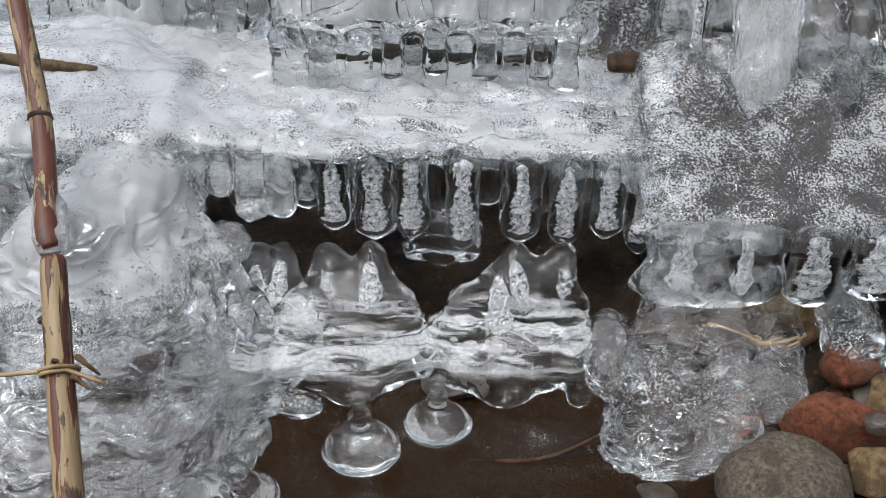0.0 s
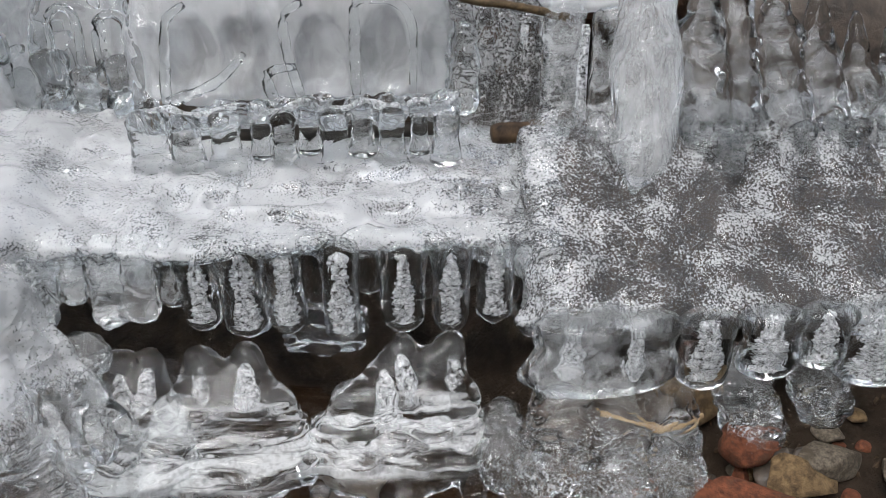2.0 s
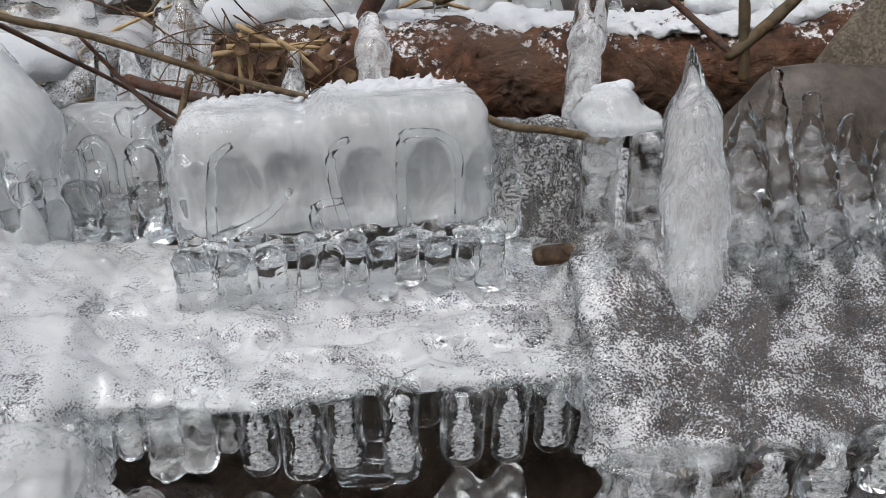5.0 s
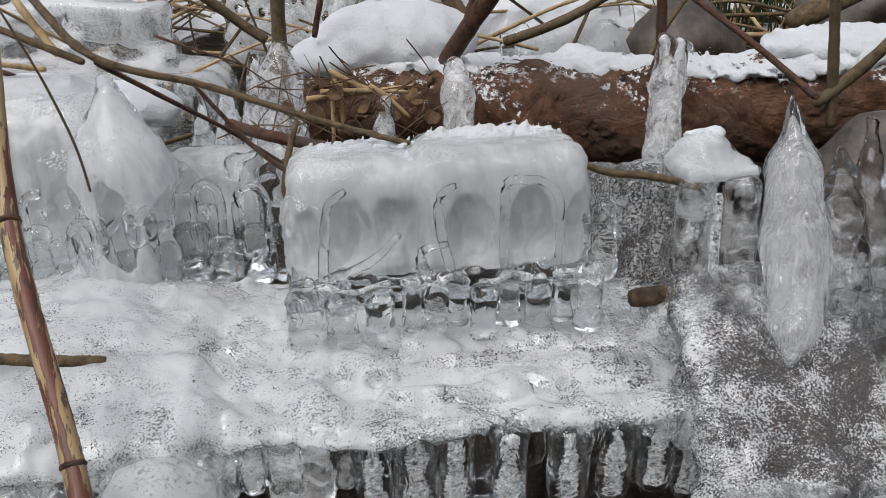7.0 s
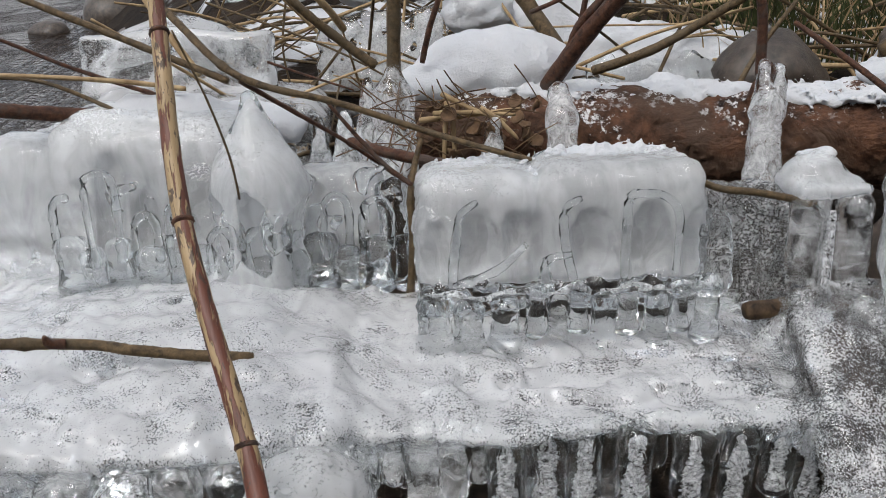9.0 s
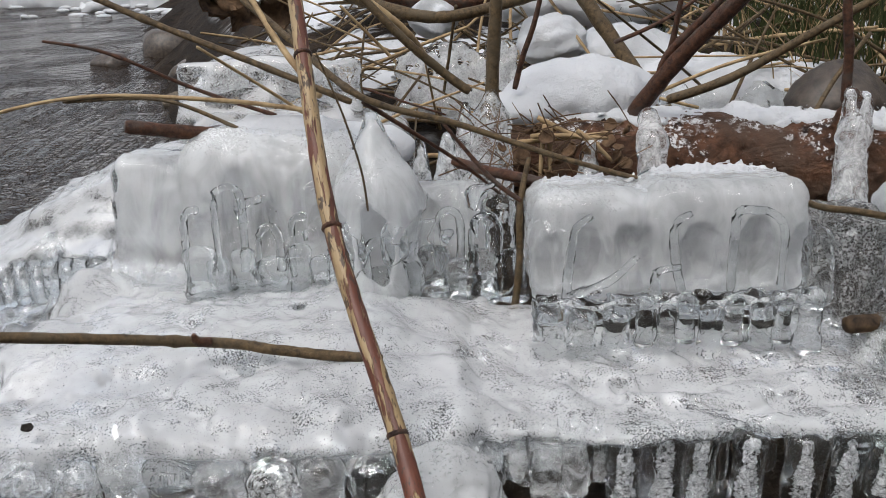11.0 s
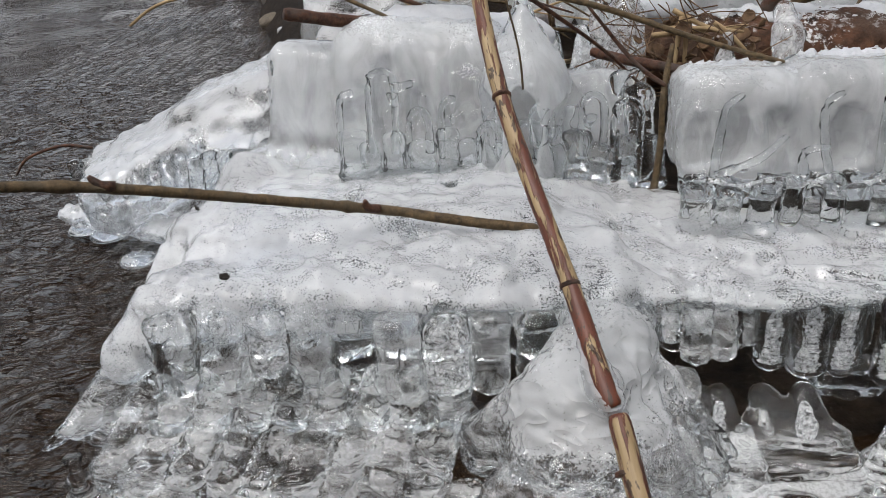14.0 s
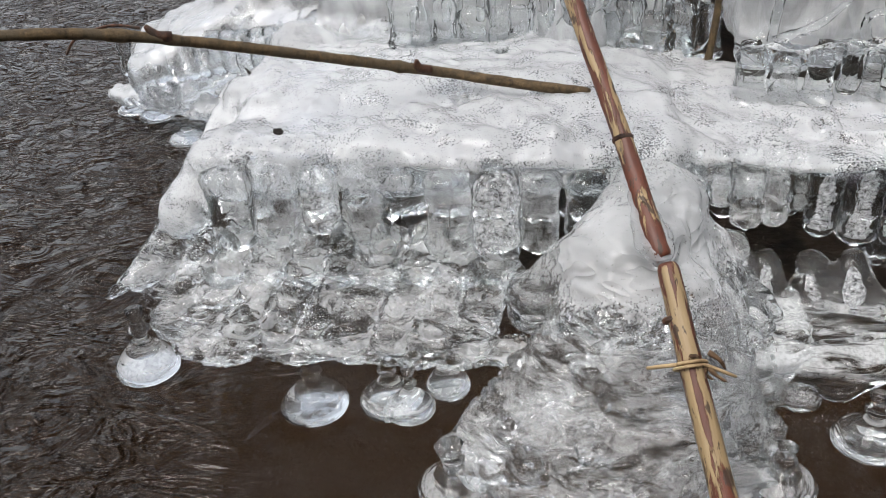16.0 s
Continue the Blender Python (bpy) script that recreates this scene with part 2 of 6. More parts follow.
def bark_material():
    k = Mat("wet_log_bark")
    st = (0.8, 1, 1)
    col = k.colmix(k.ramp(k.noise(48, 7, 0.72, 0.2, st), [(0.33, 0.0), (0.66, 1.0)]), (0.008, 0.004, 0.0028), (0.125, 0.058, 0.031))
    col = k.colmix(k.ramp(k.noise(9, 5, 0.6, 0.8, st), [(0.48, 0.0), (0.62, 0.8)]), col, (0.075, 0.047, 0.032))
    geo = k.n.new("ShaderNodeNewGeometry")
    up = k.node("ShaderNodeSeparateXYZ", Vector=geo.outputs["Normal"]).outputs["Z"]
    dust = k.ramp(k.math("ADD", k.math("MULTIPLY", k.noise(120, 5, 0.75), 0.75), k.math("MULTIPLY", k.math("ADD", up, 0.2), 0.25)), [(0.62, 0.0), (0.67, 0.8)])
    dust = k.math("MULTIPLY", dust, k.ramp(k.noise(14, 4, 0.6), [(0.42, 0.0), (0.52, 1.0)]))
    col = k.colmix(dust, col, (0.78, 0.79, 0.80))
    b = k.bump(k.noise(110, 5, 0.7, 0, st), 0.8, 0.004, k.bump(k.noise(24, 4, 0.6, 0.8, st), 0.9, 0.012))
    return k.done(k.node("ShaderNodeBsdfPrincipled", Base_Color=col, Roughness=0.65, Specular_IOR_Level=0.2, Normal=b).outputs[0])


BARK = bark_material()


def ground_material():
    k = Mat("wet_bank_with_snow")
    f = k.ramp(k.noise(22, 6, 0.65, 0.3), [(0.33, 0.0), (0.68, 1.0)])
    col = k.colmix(f, (0.004, 0.003, 0.002), (0.024, 0.016, 0.010))
    col = k.colmix(k.ramp(k.noise(6, 5, 0.6, 0.8), [(0.5, 0.0), (0.62, 0.85)]), col, (0.036, 0.025, 0.017))
    z = k.node("ShaderNodeSeparateXYZ", Vector=k.co).outputs["Z"]
    lie = k.math("MULTIPLY", k.math("MULTIPLY", k.ramp(z, [(0.19, 0.0), (0.27, 1.0)]), k.ramp(k.math("MULTIPLY", k.node("ShaderNodeSeparateXYZ", Vector=k.co).outputs["Y"], 0.2), [(0.24, 0.0), (0.28, 1.0)])), k.ramp(k.noise(3.2, 6, 0.62, 0.5), [(0.49, 0.0), (0.53, 1.0)]))
    col = k.colmix(lie, col, (0.62, 0.635, 0.66))
    b = k.bump(k.noise(70, 5, 0.7), 0.7, 0.012, k.bump(lie, 0.8, 0.02))
    return k.done(k.node("ShaderNodeBsdfPrincipled", Base_Color=col, Roughness=0.8, Specular_IOR_Level=0.12, Normal=b).outputs[0])


SOIL = ground_material()
STRAW = matte("dry_straw", (0.22, 0.14, 0.07), (0.46, 0.34, 0.19), 60, 0.7, 0.001, stretch=(1, 1, 0.3))
TWIG = matte("olive_twig_bark", (0.036, 0.024, 0.012), (0.155, 0.104, 0.052), 150, 0.65, 0.0016, third=(0.10, 0.075, 0.045))
TWIG_DARK = matte("dark_red_twig_bark", (0.022, 0.010, 0.006), (0.125, 0.053, 0.028), 140, 0.6, 0.003, third=(0.07, 0.05, 0.04))
LEAF = matte("dead_leaf", (0.04, 0.022, 0.013), (0.19, 0.115, 0.062), 40, 0.8, 0.002)
ROTTEN = matte("rotten_leaf", (0.006, 0.005, 0.004), (0.03, 0.024, 0.018), 60, 0.7, 0.001)
EARTH = matte("wet_gravelly_earth", (0.006, 0.004, 0.003), (0.045, 0.028, 0.018), 90, 0.6, 0.002)
GRASS = matte("winter_grass", (0.018, 0.028, 0.008), (0.075, 0.085, 0.028), 20, 0.8, 0.001)
STONE_GREY = matte("grey_brown_stone", (0.045, 0.036, 0.027), (0.20, 0.165, 0.122), 330, 0.75, 0.002, third=(0.068, 0.054, 0.037))
STONE_RED = matte("red_sandstone", (0.062, 0.022, 0.012), (0.25, 0.085, 0.040), 160, 0.75, 0.004, third=(0.086, 0.043, 0.026))
STONE_OCHRE = matte("ochre_stone", (0.055, 0.034, 0.016), (0.27, 0.18, 0.09), 150, 0.75, 0.004, third=(0.079, 0.052, 0.027))
STONE_CHIP = matte("stone_chips", (0.015, 0.010, 0.007), (0.12, 0.075, 0.04), 60, 0.8, 0.001)
STONE_DARK = matte("dark_wet_stone", (0.030, 0.024, 0.02), (0.11, 0.085, 0.065), 60, 0.4, 0.002, spec=0.5)


def stalk_material(name, straw, pale=1.0):
    """Peeling bark along the stalk's own direction; straw: the share that is bare and pale."""
    k = Mat(name)
    turn = Vector((-0.18, 0.70, 0.69)).rotation_difference(Vector((0, 0, 1))).to_euler()
    high = k.node("ShaderNodeSeparateXYZ", Vector=k.co).outputs["Z"]
    mp = k.node("ShaderNodeMapping", Vector=k.co, Rotation=turn)
    k.co = mp.outputs[0]
    bare = k.math("ADD", k.noise(120, 5, 0.6, 0.3, (1, 1, 0.13)), k.ramp(high, [(0.25, 0.0), (0.40, 0.10)]))
    peel = k.ramp(bare, [(0.50 - 0.2 * (straw - 0.5), 0.0), (0.53 - 0.2 * (straw - 0.5), 1.0)])
    red = k.colmix(k.noise(60, 5, 0.7, 0, (1, 1, 0.4)), (0.014, 0.006, 0.004), (0.20, 0.058, 0.027))
    tan = k.colmix(k.noise(260, 4, 0.6, 0, (1, 1, 0.06)), (0.26 * pale, 0.165 * pale, 0.075 * pale), (0.56 * pale, 0.41 * pale, 0.22 * pale))
    spots = k.ramp(k.noise(150, 4, 0.65, 0.3, (1, 1, 0.3)), [(0.57, 0.0), (0.61, 0.9)])
    col = k.colmix(peel, red, tan)
    col = k.colmix(spots, col, (0.045, 0.026, 0.016))
    b = k.bump(peel, 0.9, 0.0010, k.bump(k.noise(420, 3, 0.6, 0, (1, 1, 0.05)), 0.5, 0.0008))
    return k.done(k.node("ShaderNodeBsdfPrincipled", Base_Color=col, Roughness=0.5, Normal=b).outputs[0])


STALK = stalk_material("peeling_red_stalk", 0.28, 0.8)
STALK_PALE = stalk_material("pale_spotted_stalk", 0.62, 0.72)


def water_material():
    k = Mat("stream_water")
    near = k.noise(16, 3, 0.55, 1.8, (0.8, 1.3, 1))
    small = k.noise(60, 2, 0.5, 1.2)
    open_stream = k.ramp(k.math("MULTIPLY", k.node("ShaderNodeSeparateXYZ", Vector=k.co).outputs["X"], -1.0), [(0.52, 0.05), (0.72, 1.0)])
    fold = k.math("ABSOLUTE", k.math("MULTIPLY_ADD", k.noise(26, 3, 0.5, 1.5, (0.7, 1.5, 1)), 2.0, -1.0))
    small = k.math("ADD", small, k.math("MULTIPLY", k.math("SUBTRACT", 1.0, k.math("POWER", fold, 0.6)), 0.8))
    b = k.bump(k.math("MULTIPLY", small, open_stream), 0.8, 0.010, k.bump(k.math("MULTIPLY", near, open_stream), 1.0, 0.045))
    p = k.node("ShaderNodeBsdfPrincipled", Base_Color=(0.066, 0.036, 0.017, 1), Roughness=0.02, IOR=1.33, Normal=b)
    p.inputs["Transmission Weight"].default_value = 0.75
    return k.done(p.outputs[0])


WATER = water_material()


# ================= builders =================
# glassy ice lets the daylight through to what is frozen into it
CLEAR = ("clear_ice", "rippled_clear_ice", "tent_ice", "clear_shell_ice", "frosted_spire_ice", "mound_ice")


def mesh_object(name, verts, faces, material, parent=None, label="", smooth=True):
    me = bpy.data.meshes.new(name)
    me.from_pydata(verts, [], faces)
    if smooth:
        me.polygons.foreach_set("use_smooth", np.ones(len(me.polygons), bool))
    me.materials.append(material)
    me.update()
    ob = new(name, me)
    ob.visible_shadow = material.name not in CLEAR
    if parent:
        ob.parent = parent
    if label:
        ob["label"] = label
    return ob


def waves(p, freq, seed, octaves=2):
    """Smooth pseudo-noise in about -1..1 at points p (..., 3), with wavelength about 1/freq metres."""
    r = np.random.RandomState(seed)
    total, amp = np.zeros(p.shape[:-1], np.float32), 1.0
    for _ in range(octaves):
        s = np.zeros(p.shape[:-1], np.float32)
        for _ in range(5):
            d = r.normal(size=3)
            d *= 2 * np.pi * freq * r.uniform(0.6, 1.4) / np.linalg.norm(d)
            s += np.sin(p @ d.astype(np.float32) + r.uniform(0, 6.3)).astype(np.float32)
        total += amp * s / 2.6
        amp, freq = amp * 0.5, freq * 2.1
    return total


class Clay:
    """Rounded bodies melted into one skin on a fine lattice: ice and snow take their shapes from it."""

    def __init__(self, lo, hi, step):
        self.lo, self.h = np.array(lo, np.float32), step
        self.n = np.ceil((np.array(hi) - lo) / step).astype(int) + 1
        self.f = np.full(self.n, 0.04, np.float32)

    def window(self, lo, hi, pad):
        a = np.clip(np.floor((np.array(lo) - pad - self.lo) / self.h).astype(int), 0, self.n)
        b = np.clip(np.ceil((np.array(hi) + pad - self.lo) / self.h).astype(int) + 1, 0, self.n)
        if (b <= a).any():
            return None, None
        ax = [self.lo[i] + self.h * np.arange(a[i], b[i], dtype=np.float32) for i in range(3)]
        p = np.stack(np.meshgrid(*ax, indexing="ij"), -1)
        return (slice(a[0], b[0]), slice(a[1], b[1]), slice(a[2], b[2])), p

    def melt(self, sl, d, k, cut=False):
        f = self.f[sl]
        if cut:
            d = -d
            h = np.clip(0.5 + 0.5 * (d - f) / k, 0, 1)
            self.f[sl] = f * (1 - h) + d * h + k * h * (1 - h)
        else:
            h = np.clip(0.5 + 0.5 * (f - d) / k, 0, 1)
            self.f[sl] = f * (1 - h) + d * h - k * h * (1 - h)
        return self

    def ripple(self, d, p, ripple):
        if ripple:
            amp, length, seed = ripple[:3]
            fade = np.clip((0.125 - p[..., 2]) / 0.05, 0, 1) * (0.6 + 0.6 * waves(p, 17, seed + 1, 1))
            if len(ripple) > 3:
                fade = np.exp(-((p[..., 2] - ripple[3]) / ripple[4]) ** 2) * (0.8 + 0.4 * waves(p, 17, seed + 1, 1))
            d = d + amp * fade * np.sin(2 * np.pi * (p[..., 2] + 0.25 * p[..., 1]) / length + 5.0 * waves(p, 15, seed, 1))
        return d

    def ball(self, c, r, k=0.01, rot=None, cut=False, ripple=None):
        r = np.array(r if hasattr(r, "__len__") else (r, r, r), np.float32)
        big = r.max()
        sl, p = self.window(np.array(c) - big, np.array(c) + big, 2 * k + 0.01)
        if sl is None:
            return self
        q = p - np.array(c, np.float32)
        if rot is not None:
            q = q @ np.array(Euler([radians(a) for a in rot]).to_matrix(), np.float32)
        k0 = np.linalg.norm(q / r, axis=-1)
        k1 = np.linalg.norm(q / (r * r), axis=-1) + 1e-6
        return self.melt(sl, self.ripple(np.where(k0 < 1e-4, -r.min(), k0 * (k0 - 1) / k1), p, ripple), k, cut)

    def limb(self, a, b, ra, rb, k=0.01, cut=False, ripple=None):
        a, b = np.array(a, np.float32), np.array(b, np.float32)
        big = max(ra, rb)
        sl, p = self.window(np.minimum(a, b) - big, np.maximum(a, b) + big, 2 * k + 0.01)
        if sl is None:
            return self
        ab = b - a
        u = np.clip(((p - a) @ ab) / (ab @ ab), 0, 1)
        d = np.linalg.norm(p - a - u[..., None] * ab, axis=-1) - (ra + (rb - ra) * u)
        return self.melt(sl, self.ripple(d, p, ripple), k, cut)

    def slab(self, c, half, rot=(0, 0, 0), rnd=0.01, k=0.012, cut=False):
        half = np.array(half, np.float32)
        big = np.linalg.norm(half) + rnd
        sl, p = self.window(np.array(c) - big, np.array(c) + big, 2 * k)
        if sl is None:
            return self
        q = np.abs((p - np.array(c, np.float32)) @ np.array(Euler([radians(a) for a in rot]).to_matrix(), np.float32)) - half + rnd
        d = np.linalg.norm(np.maximum(q, 0), axis=-1) + np.minimum(q.max(-1), 0) - rnd
        return self.melt(sl, d, k, cut)

    def rough(self, amp, freq, seed, octaves=2):
        ax = [self.lo[i] + self.h * np.arange(self.n[i], dtype=np.float32) for i in range(3)]
        p = np.stack(np.meshgrid(*ax, indexing="ij"), -1)
        self.f += amp * waves(p, freq, seed, octaves)
        return self

    def ring(self, z, amp, width, seed):
        """A level ridge all round the body at height z."""
        ax = [self.lo[i] + self.h * np.arange(self.n[i], dtype=np.float32) for i in range(3)]
        p = np.stack(np.meshgrid(*ax, indexing="ij"), -1)
        self.f -= amp * np.exp(-((p[..., 2] - z + 0.004 * waves(p, 12, seed, 1)) / width) ** 2)
        return self

    def skin(self):
        """Surface nets: one vertex in each cell that the skin crosses."""
        f = self.f
        f[0], f[-1], f[:, 0], f[:, -1], f[:, :, 0], f[:, :, -1] = [0.01] * 6
        s = f < 0
        cell = np.zeros(tuple(self.n - 1), np.uint8)
        off = [(i, j, k) for i in (0, 1) for j in (0, 1) for k in (0, 1)]

        def corner(o, arr):
            return arr[o[0]:arr.shape[0] - 1 + o[0], o[1]:arr.shape[1] - 1 + o[1], o[2]:arr.shape[2] - 1 + o[2]]

        for o in off:
            cell += corner(o, s)
        act = np.argwhere((cell > 0) & (cell < 8))
        vals = np.stack([f[act[:, 0] + o[0], act[:, 1] + o[1], act[:, 2] + o[2]] for o in off], 1)
        total, count = np.zeros((len(act), 3), np.float32), np.zeros(len(act), np.float32)
        for i, a in enumerate(off):
            for j, b in enumerate(off):
                if j > i and sum(abs(x - y) for x, y in zip(a, b)) == 1:
                    cross = (vals[:, i] < 0) != (vals[:, j] < 0)
                    t = np.where(cross, vals[:, i] / (vals[:, i] - vals[:, j] + 1e-12), 0)
                    pt = np.array(a, np.float32) + t[:, None] * (np.array(b, np.float32) - np.array(a, np.float32))
                    total += pt * cross[:, None]
                    count += cross
        verts = self.lo + self.h * (act + total / count[:, None])
        idx = np.full(cell.shape, -1, np.int64)
        idx[act[:, 0], act[:, 1], act[:, 2]] = np.arange(len(act))
        quads = []
        for ax in range(3):
            u, v = (ax + 1) % 3, (ax + 2) % 3
            a = [slice(None)] * 3
            b = [slice(None)] * 3
            a[ax], b[ax] = slice(0, -1), slice(1, None)
            sa, sb = s[tuple(a)], s[tuple(b)]
            e = np.argwhere(sa != sb)
            e = e[(e[:, u] > 0) & (e[:, v] > 0) & (e[:, u] < self.n[u] - 1) & (e[:, v] < self.n[v] - 1)]
            du, dv = np.eye(3, dtype=int)[u], np.eye(3, dtype=int)[v]
            q = np.stack([idx[tuple((e - du * i - dv * j).T)] for i, j in ((0, 0), (1, 0), (1, 1), (0, 1))], 1)
            flip = ~sa[tuple(e.T)]
            q[flip] = q[flip][:, ::-1]
            quads.append(q)
        return verts, np.concatenate(quads)

    def build(self, name, material, parent=None, label=""):
        v, q = self.skin()
        me = bpy.data.meshes.new(name)
        me.vertices.add(len(v))
        me.vertices.foreach_set("co", v.astype(np.float32).ravel())
        me.loops.add(4 * len(q))
        me.loops.foreach_set("vertex_index", q.astype(np.int32).ravel())
        me.polygons.add(len(q))
        me.polygons.foreach_set("loop_start", np.arange(0, 4 * len(q), 4, dtype=np.int32))
        me.polygons.foreach_set("use_smooth", np.ones(len(q), bool))
        me.materials.append(material)
        me.update(calc_edges=True)
        me.validate()
        ob = new(name, me)
        ob.visible_shadow = material.name not in CLEAR
        if parent:
            ob.parent = parent
        if label:
            ob["label"] = label
        return ob


def twofold(clay, name, material, heart, depth, parent=None, label="", seed=1, noise_amp=0.003, inner=None):
    """A body of ice with a clear outer layer and a white heart (clouds, and painted glints) that lies depth metres
    inside it.
    """
    ob = clay.build(name, material, parent, label)
    clay.f = (clay.f if inner is None else inner) + depth
    clay.rough(noise_amp, 34, seed, 2)
    if (clay.f < 0).any():
        clay.build("cloud_glint_heart", heart, ob, "white clouds and painted glints inside the ice")
    return ob


def lathe(profile, segs=20, centre=(0, 0, 0), flat=1.0, wobble=0.0, seed=0, lean=(0, 0)):
    """Closed turned body: profile of (radius, z) from top to tip."""
    r = random.Random(seed)
    ph = [r.uniform(0, 6.3) for _ in range(4)]
    verts, faces = [], []
    z0 = profile[0][1]
    for i, (rad, z) in enumerate(profile):
        for j in range(segs):
            a = 2 * math.pi * j / segs
            w = 1 + wobble * (math.sin(2 * a + ph[0] + 60 * z) + 0.7 * math.sin(3 * a + ph[1] - 110 * z) + 0.5 * math.sin(95 * z + ph[2]))
            verts.append((centre[0] + rad * w * math.cos(a) + lean[0] * (z0 - z), centre[1] + flat * rad * w * math.sin(a) + lean[1] * (z0 - z), centre[2] + z))
    n = len(profile)
    for i in range(n - 1):
        for j in range(segs):
            a, b = i * segs + j, i * segs + (j + 1) % segs
            faces.append((a, a + segs, b + segs, b))
    faces.append(tuple(range(segs)))
    faces.append(tuple(reversed(range((n - 1) * segs, n * segs))))
    return verts, faces


def tube(points, r0, r1, segs=8, wobble=0.12, seed=0, bumps=()):
    """A tapered, slightly crooked rod along points; bumps: shares of its length with a swollen node."""
    r = random.Random(seed)
    pts = [Vector(p) for p in points]
    fine = []
    for i in range(len(pts) - 1):
        p0, p1, p2, p3 = pts[max(i - 1, 0)], pts[i], pts[i + 1], pts[min(i + 2, len(pts) - 1)]
        steps = max(3, int((p2 - p1).length / max(0.006, 1.2 * r0)))
        steps = min(steps, 40)
        for s in range(steps):
            t = s / steps
            fine.append(0.5 * ((2 * p1) + (p2 - p0) * t + (2 * p0 - 5 * p1 + 4 * p2 - p3) * t * t + (3 * p1 - p0 - 3 * p2 + p3) * t ** 3))
    fine.append(pts[-1])
    verts, faces = [], []
    n = len(fine)
    side = Vector((0.3, 0.2, 0.93))
    for i, p in enumerate(fine):
        d = (fine[min(i + 1, n - 1)] - fine[max(i - 1, 0)]).normalized()
        u = d.cross(side).normalized()
        v = d.cross(u)
        s = i / (n - 1)
        rad = (r0 + (r1 - r0) * s) * (1 + r.uniform(-wobble, wobble) * 0.5)
        for b in bumps:
            rad *= 1 + 0.35 * math.exp(-((s - b) * n / 0.9) ** 2)
        if i in (0, n - 1):
            rad *= 0.8
        for j in range(segs):
            a = 2 * math.pi * j / segs
            verts.append(p + (u * math.cos(a) + v * math.sin(a)) * rad * (1 + wobble * 0.4 * r.uniform(-1, 1)))
    for i in range(n - 1):
        for j in range(segs):
            a, b = i * segs + j, i * segs + (j + 1) % segs
            faces.append((a, b, b + segs, a + segs))
    faces.append(tuple(reversed(range(segs))))
    faces.append(tuple(range((n - 1) * segs, n * segs)))
    return verts, faces


def rod(name, points, r0, r1, material, label="", category="", group="", parent=None, **kw):
    v, f = tube(points, r0, r1, **kw)
    ob = mesh_object(name, v, f, material, parent)
    if label:
        tagged(ob, label, category, group)
    return ob


def tooth(parent, x, y, z_top, z_tip, half, seed, core=True, material=None, pointed=0.4, flat=0.8, lean=(0, 0)):
    """One hanging icicle lobe with its white core of trapped air."""
    h = z_top - z_tip
    r = random.Random(seed)
    fat = r.uniform(0.9, 1.06)
    half *= 1.24
    prof = [(half * 0.4, 0.004), (half * 0.95, 0.0), (half * 1.04, -0.06 * h), (half * 0.96, -0.18 * h), (half * 0.88, -0.34 * h), (half * 0.93, -0.5 * h), (half * fat, -0.66 * h),
            (half * fat, -0.77 * h), (half * 0.88, -0.86 * h), (half * (0.66 - 0.15 * pointed), -0.93 * h),
            (half * (0.36 - 0.15 * pointed), -0.98 * h), (half * 0.08, -1.0 * h)]
    v, f = lathe(prof, 22, (x, y, z_top), flat, 0.035, seed, lean)
    ob = mesh_object("icicle", v, f, material or ICE_CLEAR, parent)
    if core == "haze":
        cp = [(half * w, -h * s) for w, s in ((0.2, 0.06), (0.62, 0.12), (0.70, 0.3), (0.66, 0.5), (0.74, 0.7), (0.70, 0.84), (0.45, 0.91), (0.1, 0.94))]
        v, f = lathe(cp, 16, (x, y, z_top), flat, 0.06, seed + 7, lean)
        mesh_object("air_haze", v, f, HAZE, ob, "feathery white haze of trapped air")
    elif core == "streak":
        v, f = lathe([(r0 * 0.82, z) for r0, z in prof[1:-1]], 18, (x, y, z_top), flat, 0.05, seed, lean)
        mesh_object("cloud_glint_heart", v, f, HEART_LOBE, ob)
    elif core:
        cp, n = [], 36
        wide = r.uniform(0.85, 1.2)
        for i in range(n):
            s = i / (n - 1)
            cp.append((half * wide * (0.22 + 0.18 * s + 0.06 * math.sin(9 * s + seed)) * (0.3 if i in (0, n - 1) else 1), -h * (0.08 + 0.78 * s)))
        v, f = lathe(cp, 18, (x, y, z_top), 0.5, 0.05, seed + 7, lean)
        v = [(x + (a - x) * r.uniform(0.62, 1.38), y + (c - y) * r.uniform(0.7, 1.3), d + r.uniform(-0.0006, 0.0006)) if 18 <= m < len(v) - 18 else (a, c, d) for m, (a, c, d) in enumerate(v)]
        mesh_object("air_glint_core", v, f, CORE, ob, "white porous core of trapped air")
    return ob


